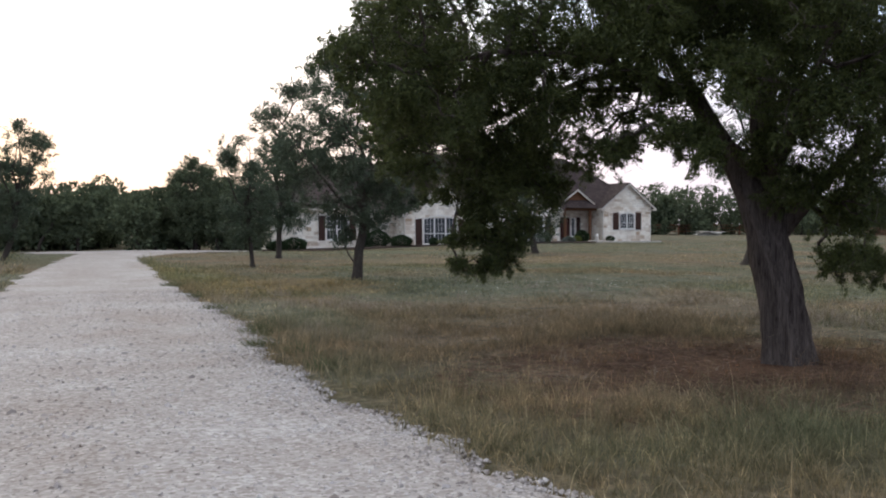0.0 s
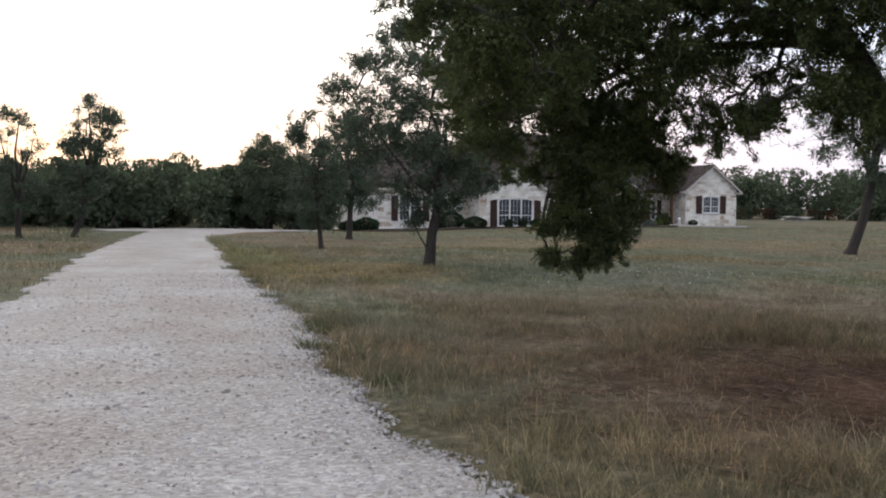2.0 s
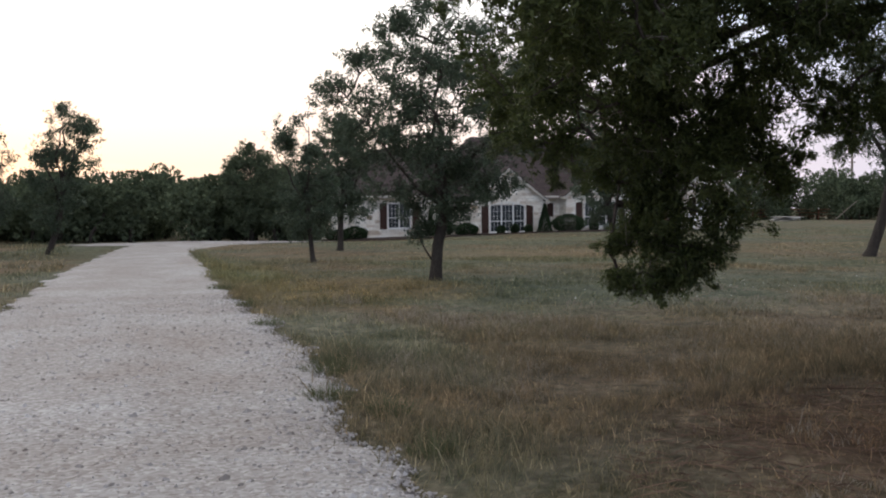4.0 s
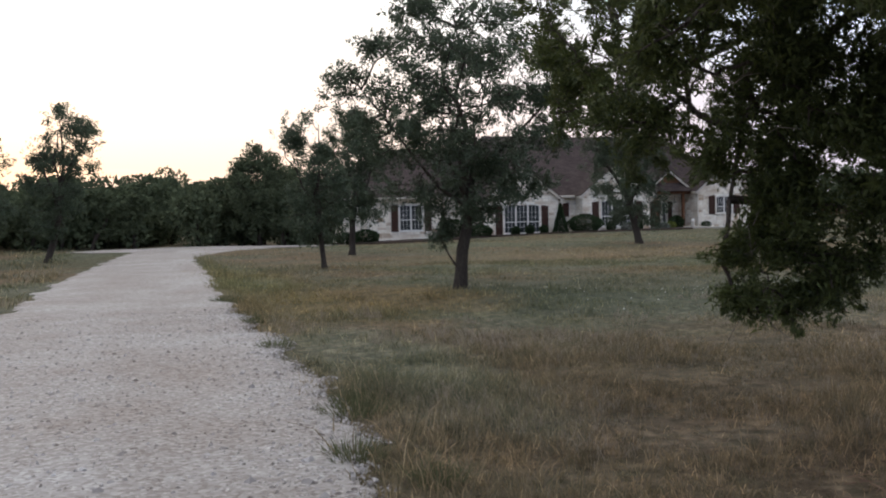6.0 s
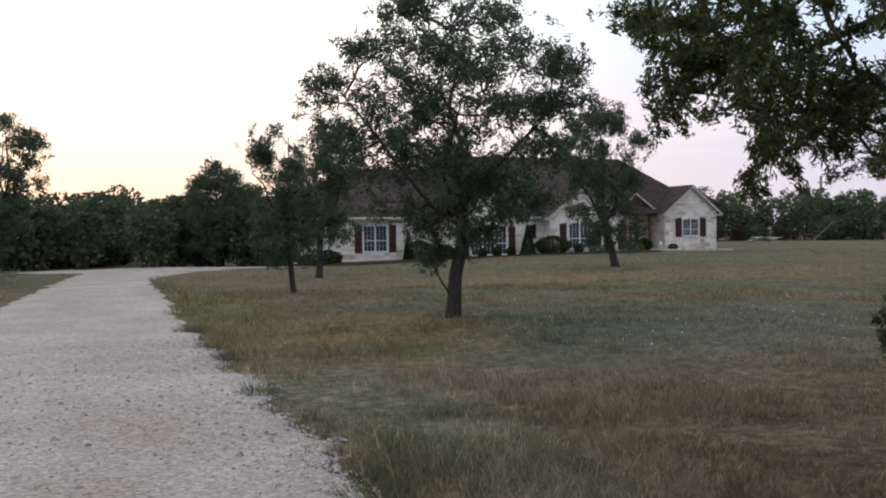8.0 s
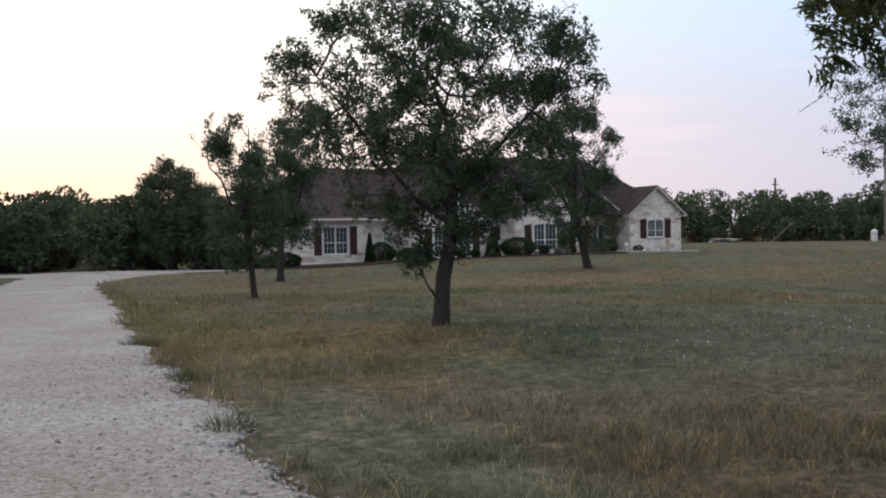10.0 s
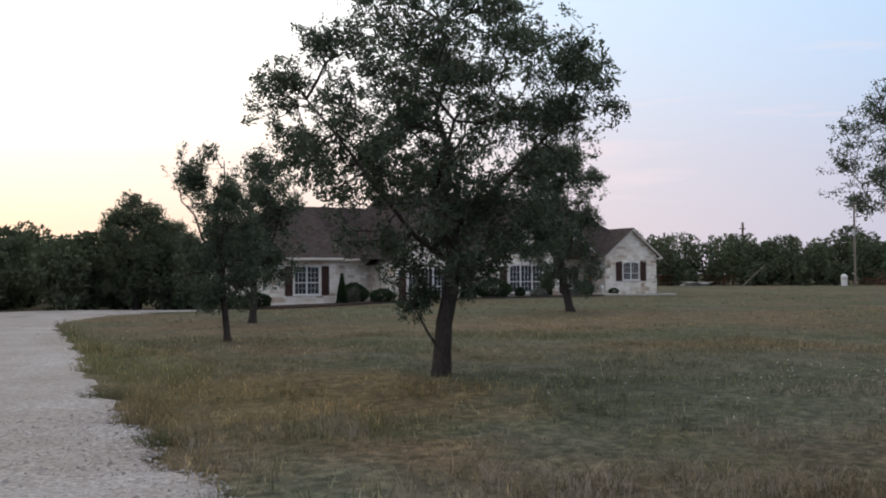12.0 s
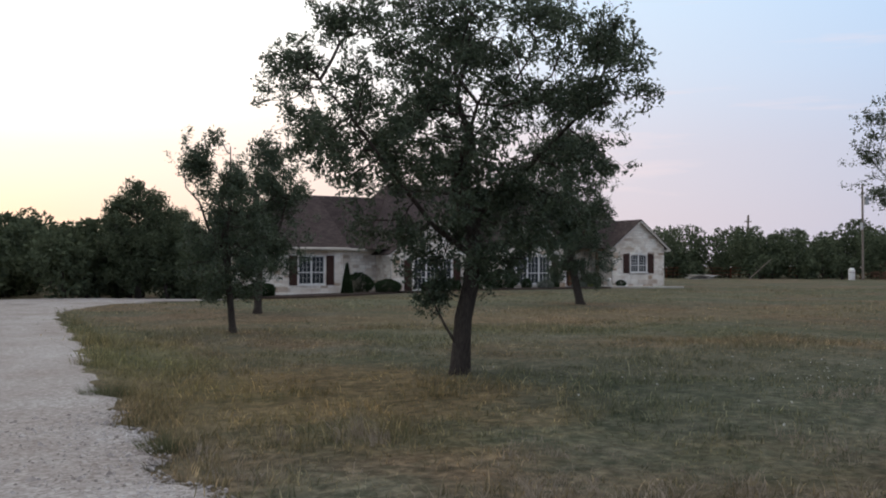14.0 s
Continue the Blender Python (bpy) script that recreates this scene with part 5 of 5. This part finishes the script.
def oak(label, base, yaw, rows, seed, lean=(0, 0), r=0.09, clumps=30, per=24, rad=(0.25, 0.45), leaf="oak_leaf", size=(0.08, 0.04), leafy=30, thrift=0.35, fork=None):
    """A smaller oak: a bent trunk and leaders inside a crown given by rows of (height, left, right)."""
    rng = np.random.default_rng(seed)
    x, y = base
    z = gz(x, y)
    rows = [(h + z, l, q) for h, l, q in rows]
    z0, h = rows[0][0] - z, rows[-1][0] - z
    def tp(s, zz, w=0.05):
        return (x + lean[0] * s + rng.normal() * w, y + lean[1] * s + rng.normal() * w, z + zz)
    f = fork or z0 + 0.2 * (h - z0)
    trunk = [((x, y, z - 0.05), r * 1.5), (tp(0.08, 0.2, 0.01), r * 1.08), (tp(0.35, f * 0.5, 0.03), r), (tp(0.6, f, 0.03), r * 0.9), (tp(0.8, f + 0.25 * (h - f)), r * 0.6), (tp(0.95, f + 0.5 * (h - f), 0.12), r * 0.4), (tp(1.0, h * 0.9, 0.12), r * 0.15)]
    a = radians(yaw)
    stems = []
    for k, side in enumerate((-1, 1, -0.3, 0.4)):
        zt = z0 + (h - z0) * rng.uniform(0.55, 0.85)
        zz = [q[0] - z for q in rows]
        lo, hi = np.interp(zt, zz, [q[1] for q in rows]), np.interp(zt, zz, [q[2] for q in rows])
        u = (lo + hi) / 2 + side * (hi - lo) * 0.3
        d = rng.uniform(-0.25, 0.25) * (hi - lo) * (2 if k > 1 else 1)
        end = np.array((x + math.cos(a) * u - math.sin(a) * d, y + math.sin(a) * u + math.cos(a) * d, z + zt))
        stems.append(bend(trunk[3][0], end, rng, r * 0.55, r * 0.12, 0.06, 6, 0.07))
    pts = crown_points(base, yaw, rows, rng, clumps, per, rad)
    return grown_tree("oak_tree", label, trunk, stems, pts, M[leaf], M["oak_bark"], rng, per=leafy, sprig=size[0] * 2.2, spread=size[0] * 0.9, size=size, group="oaks on the lawn",
                      free=0.35, thrift=thrift, tip=0.004, most=0.05)


oak("small slim oak by the driveway with a side leader", (8.92, 32.30), -16, [(0.8, -0.6, 0.4), (1.2, -1.0, 0.7), (2.0, -1.2, 0.85), (2.8, -1.0, 0.85), (3.4, -0.9, 0.45), (3.8, -1.35, 0.0), (4.2, -1.7, -0.15), (4.6, -1.4, -0.3), (4.8, -1.0, -0.6)],
    31, (-0.25, 0.05), 0.075, 52, 15, (0.2, 0.4), size=(0.07, 0.035), fork=1.3)
oak("small oak with a curved dark trunk", (12.04, 40.76), -16, [(1.2, -0.8, 1.2), (2.0, -1.5, 1.8), (3.0, -1.6, 1.9), (4.0, -1.5, 1.9), (4.7, -1.1, 1.4), (5.3, -0.5, 0.8), (5.6, -0.1, 0.4)],
    32, (0.1, 0.0), 0.12, 64, 16, (0.25, 0.48), size=(0.09, 0.045), fork=1.5)
oak("open-crowned oak near the house front", (26.96, 43.44), -35, [(0.9, -0.8, 1.0), (1.8, -2.2, 1.6), (3.0, -2.6, 1.8), (4.5, -3.0, 1.7), (6.0, -2.9, 1.5), (7.0, -2.2, 0.8), (7.7, -1.4, -0.2)],
    33, (-0.6, 0.3), 0.17, 84, 17, (0.32, 0.6), size=(0.10, 0.05), fork=2.0)
oak("leaning oak on the open lawn", (27.6, 28.04), -53, [(2.6, 0.0, 1.4), (3.2, -1.0, 2.4), (4.0, -2.2, 3.0), (5.0, -2.2, 3.2), (6.0, -2.0, 3.2), (6.8, -0.8, 2.6), (7.5, -0.4, 1.4)],
    34, (0.65, -0.85), 0.17, 76, 17, (0.32, 0.56), size=(0.085, 0.042), fork=2.6)
oak("oak on the verge against the sunset", (0.8, 43.75), 2, [(1.0, -0.6, 0.7), (2.0, -1.0, 1.5), (3.0, -0.9, 1.9), (4.0, -0.7, 2.0), (5.0, -0.6, 2.2), (5.6, 0.0, 1.7), (5.95, 0.5, 1.2)],
    35, (0.7, 0.0), 0.12, 52, 15, (0.25, 0.46), size=(0.09, 0.045), fork=1.7)
oak("oak on the verge with a thin bare-topped crown", (-1.3, 43.0), 2, [(1.0, -0.8, 0.7), (2.0, -1.6, 1.2), (3.0, -1.6, 1.2), (4.0, -1.2, 1.0), (5.0, -1.0, 1.0), (5.5, -0.3, 0.3)],
    36, (0.0, 0.1), 0.12, 38, 15, (0.22, 0.45), size=(0.09, 0.045), fork=1.5, leafy=22)
DENSE = [(0.9, -1.6, 1.6), (2.0, -2.3, 2.3), (3.2, -2.4, 2.3), (4.3, -1.7, 1.8), (5.0, -1.0, 1.1), (5.5, -0.3, 0.3)]
oak("dense rounded oak at the wood's edge", (11.4, 58.6), -10, DENSE, 37, (0.0, 0.0), 0.14, 90, 16, (0.4, 0.7), "far_leaf", (0.13, 0.07), 26)
oak("dense oak at the wood's edge", (14.6, 64.5), -10, [(h * 0.88, l * 0.85, q * 0.85) for h, l, q in DENSE], 38, (0.0, 0.0), 0.12, 60, 15, (0.4, 0.7), "far_leaf", (0.13, 0.07), 32)


def build_woods():
    """The far woods round the field as one mass of clumps, with trunks below."""
    rng = np.random.default_rng(77)
    C, D, T, S = [], [], [], []
    eye = np.array((2.0, 5.0))
    def add(x, y, h, w, n, big):
        z = gz(x, y)
        T.append(bend((x, y, z - 0.1), (x + rng.normal() * 0.4, y, z + h * 0.6), rng, 0.14, 0.05, 0, 4))
        k = 9
        la = rng.uniform(0, 2 * np.pi, k)
        lz = rng.uniform(0.22, 0.85, k)
        lr = w * 0.5 * np.sqrt(np.clip(1 - (2 * lz - 1.0) ** 2 * 0.7, 0.1, 1)) * rng.uniform(0.3, 0.75, k)
        centre = np.stack([x + np.cos(la) * lr, y + np.sin(la) * lr, z + h * lz], -1)
        centre = np.concatenate([centre, [[x, y, z + h * 0.86], [x, y, z + h * 0.5], [x, y, z + h * 0.25]]])
        rad = np.concatenate([rng.uniform(0.16, 0.26, k) * w, [0.16 * w, 0.3 * w, 0.34 * w]])
        pick = rng.integers(0, len(centre), n)
        q = rng.normal(size=(n, 3))
        q /= np.linalg.norm(q, axis=1, keepdims=True)
        q *= (rng.uniform(0.3, 1, n) ** 0.4 * rad[pick])[:, None]
        p = centre[pick] + q
        p[:, 2] = np.clip(p[:, 2], z + 0.1, z + h)
        C.append(p)
        D.append(q + rng.normal(size=(n, 3)) * 0.3 * w * 0.2)
        S.append(np.full(n, big))
    def band(yaw0, yaw1, near, far, count, slope, n, big=0.32):
        for _ in range(count):
            a = radians(rng.uniform(yaw0, yaw1))
            d = near + (far - near) * rng.uniform(0, 1)
            x, y = eye[0] - math.sin(a) * d, eye[1] + math.cos(a) * d
            if 15 < x < 57 and y < 84:
                continue
            h = (1.5 + d * slope) * rng.choice([0.78, 0.88, 0.95, 1.02, 1.15]) * rng.uniform(0.92, 1.08)
            add(x, y, h, h * rng.uniform(0.68, 1.08), n, big)
    band(-14, 30, 53, 68, 110, 0.034, 1700, 0.23)
    # low growth along the wood's foot
    band(-14, 30, 55, 64, 70, 0.004, 700, 0.20)
    band(-32, 30, 72, 105, 62, 0.040, 1700, 0.34)
    band(-32, 30, 105, 130, 36, 0.043, 1000, 0.42)
    band(-80, -28, 130, 145, 175, 0.034, 950, 0.35)
    band(-80, -28, 126, 138, 110, 0.009, 420, 0.36)
    band(-80, -28, 140, 155, 34, 0.043, 1500, 0.34)
    band(30, 280, 60, 110, 90, 0.045, 90, 0.6)
    size = np.concatenate(S)
    v, f = needles(np.concatenate(C), np.concatenate(D), size, size * 0.9, rng)
    woods = empty("woods", (40, 120, 0), "dark green woods of oak and cedar round the field", "woods", kind="stuff")
    hang(tagged(np_object("foliage", v, f, M["far_leaf"]), kind="stuff"), woods)
    tv, tf = tubes(T, 5)
    hang(tagged(np_object("trunks", tv, tf, M["oak_bark"], True), kind="stuff"), woods)


build_woods()


# ---- far side of the field ----
def build_far():
    # pipe fence
    a, b = Vector((78, 108, 0)), Vector((122, 84, 0))
    fence = empty("fence", a, "rust-brown pipe fence along the far field edge", "fence")
    n = 13
    for i in range(n):
        p = a.lerp(b, i / (n - 1))
        z = gz(p.x, p.y)
        bm = bmesh.new()
        bmesh.ops.create_cone(bm, cap_ends=True, segments=10, radius1=0.07, radius2=0.07, depth=1.5, matrix=Matrix.Translation((p.x, p.y, z + 0.65)))
        part("post", bm, M["rust"], fence)
        bm = bmesh.new()
        bmesh.ops.create_uvsphere(bm, u_segments=8, v_segments=6, radius=0.10, matrix=Matrix.Translation((p.x, p.y, z + 1.47)))
        part("post_cap", bm, M["white"], fence, "white post cap")
    for zz in (0.5, 0.95, 1.35):
        pts = [(tuple(a.lerp(b, i / 12) + Vector((0, -0.08, zz + gz(*a.lerp(b, i / 12).xy)))), 0.045) for i in range(13)]
        v, f = tubes([pts], 6)
        hang(np_object("rail", v, f, M["rust"], True), fence)
    # service pole with its transformer
    x, y = 97.7, 84.2
    z = gz(x, y)
    pole = empty("utility_pole", (x, y, z), "weathered wooden service pole with grey transformer", "utility pole")
    v, f = tubes([[((x, y, z - 0.3), 0.14), ((x, y, z + 5), 0.125), ((x, y, z + 11.2), 0.10)]], 12)
    hang(np_object("pole", v, f, M["pole"], True), pole)
    bm = bmesh.new()
    bmesh.ops.create_cone(bm, cap_ends=True, segments=14, radius1=0.3, radius2=0.3, depth=1.0, matrix=Matrix.Translation((x + 0.45, y - 0.2, z + 9.3)))
    part("transformer", bm, M["grey_metal"], pole, "grey transformer can")
    part("meter_box", box_bm(x - 0.35, x - 0.17, y - 0.2, y + 0.1, z + 5.9, z + 6.7, 0.02), M["grey_metal"], pole)
    tank = empty("water_tank", (96.9, 85.1, gz(96.9, 85.1)), "pale grey upright tank beside the pole", "tank")
    bm = bmesh.new()
    bmesh.ops.create_cone(bm, cap_ends=True, segments=18, radius1=0.36, radius2=0.36, depth=1.2, matrix=Matrix.Translation((96.9, 85.1, gz(96.9, 85.1) + 0.6)))
    part("tank_body", bm, M["white"], tank)
    bm = bmesh.new()
    bmesh.ops.create_cone(bm, cap_ends=True, segments=18, radius1=0.37, radius2=0.12, depth=0.2, matrix=Matrix.Translation((96.9, 85.1, gz(96.9, 85.1) + 1.30)))
    part("tank_lid", bm, M["white"], tank)
    # a farther pole over the trees
    x, y = 150.0, 152.0
    far = empty("utility_pole", (x, y, 0), "dark wooden pole beyond the trees", "utility pole")
    v, f = tubes([[((x, y, -0.3), 0.3), ((x, y, 6), 0.27), ((x, y, 12.2), 0.22)]], 10)
    hang(np_object("pole", v, f, M["pole"], True), far)
    part("crossarm", box_bm(x - 0.9, x + 0.9, y - 0.08, y + 0.08, 10.8, 11.0, 0.01), M["pole"], far)
    # leaning bare stake and a heap of brush
    st = empty("leaning_stake", (90, 90, 0), "bare pale pole leaning by the fence", "pole")
    v, f = tubes([[((89.2, 93.6, 0.0), 0.07), ((91.6, 92.4, 2.4), 0.05)]], 8)
    hang(np_object("stake", v, f, M["pole"], True), st)
    rng = np.random.default_rng(9)
    heap = empty("brush_heap", (104, 82, 0), "reddish heap of dead brush by the fence", "brush heap")
    paths = []
    for _ in range(220):
        p = np.array((104 + rng.normal() * 3.0, 83 + rng.normal() * 1.2, abs(rng.normal()) * 0.7))
        d = rng.normal(size=3) * (0.9, 0.9, 0.5)
        paths.append(bend(p, p + d, rng, 0.04, 0.015, 0.1, 4))
    v, f = tubes(paths, 4)
    hang(tagged(np_object("brush", v, f, M["brush"], True), kind="stuff"), heap)
    rock = empty("pale_rock", (84.5, 97, 0), "pale heap of rubble at the field edge", "rubble")
    for k in range(5):
        bm = bmesh.new()
        bmesh.ops.create_icosphere(bm, subdivisions=2, radius=1.0)
        for v in bm.verts:
            v.co = v.co * (1 + 0.25 * noise.noise(v.co * 1.7 + Vector((k * 5, 0, 0))))
            v.co = Vector((v.co.x * 0.6, v.co.y * 0.5, v.co.z * 0.4)) + Vector((84.5 + rng.normal() * 0.9, 97 + rng.normal() * 0.4, gz(84.5, 97) + 0.15))
        part("stone", bm, M["concrete"], rock)


build_far()


# ---- stone facing of the house front ----
def block_mesh(w, h, rng):
    """A rough-faced block, split edges drawn in a little."""
    bm = box_bm(-w / 2, w / 2, 0, 0.045, -h / 2, h / 2)
    for v in bm.verts:
        if v.co.y < 0.01:
            v.co += Vector((-math.copysign(rng.uniform(0.006, 0.02), v.co.x), rng.uniform(0, 0.008), -math.copysign(rng.uniform(0.006, 0.02), v.co.z)))
    me = bpy.data.meshes.new("stone_block")
    bm.to_mesh(me)
    bm.free()
    me.materials.append(M["block"])
    return me


def face_walls():
    """Courses of blocks, 25 mm proud, laid round the windows and shutters of each front wall."""
    rng = random.Random(12)
    rows = [0.20, 0.28, 0.34]
    widths = [0.42, 0.58, 0.76, 0.98]
    meshes = {(w, h): block_mesh(w - 0.02, h - 0.02, rng) for w in widths for h in rows}
    fronts = {65.6: ((18.0, 25.0, -0.4, 2.4), (21.46, 24.44, 0.25, 2.3)), 65.4: ((28.3, 34.2, -0.4, 2.4), (29.1, 33.38, -0.15, 2.4)),
              65.5: ((36.2, 42.0, -0.2, 2.75), (36.94, 41.36, 0.1, 2.6)), 68.23: ((48.3, 53.44, -0.1, 3.05), (49.27, 52.41, 0.95, 2.75))}
    walls = [o for o in house.children if o.name.split(".")[0] == "wall"]
    for y, ((x0, x1, z0, z1), (h0, h1, g0, g1)) in fronts.items():
        owner = min(walls, key=lambda o: abs(min((o.matrix_world @ Vector(c)).y for c in o.bound_box) - y) + 0.1 * abs(sum((o.matrix_world @ Vector(c)).x for c in o.bound_box) / 8 - (x0 + x1) / 2))
        z = z0
        while z < z1 - 0.1:
            h = rng.choice([r for r in rows if z + r <= z1 + 0.05] or rows[:1])
            spans = [(x0, h0), (h1, x1)] if z + h > g0 and z < g1 else [(x0, x1)]
            for a, b in spans:
                x = a
                while b - x > widths[0]:
                    w = rng.choice([v for v in widths if v <= b - x])
                    block = new("stone_block", meshes[(w, h)])
                    block.location = (x + w / 2, y - 0.025, z + h / 2)
                    hang(block, owner)
                    x += w
            z += h


bpy.context.view_layer.update()
face_walls()
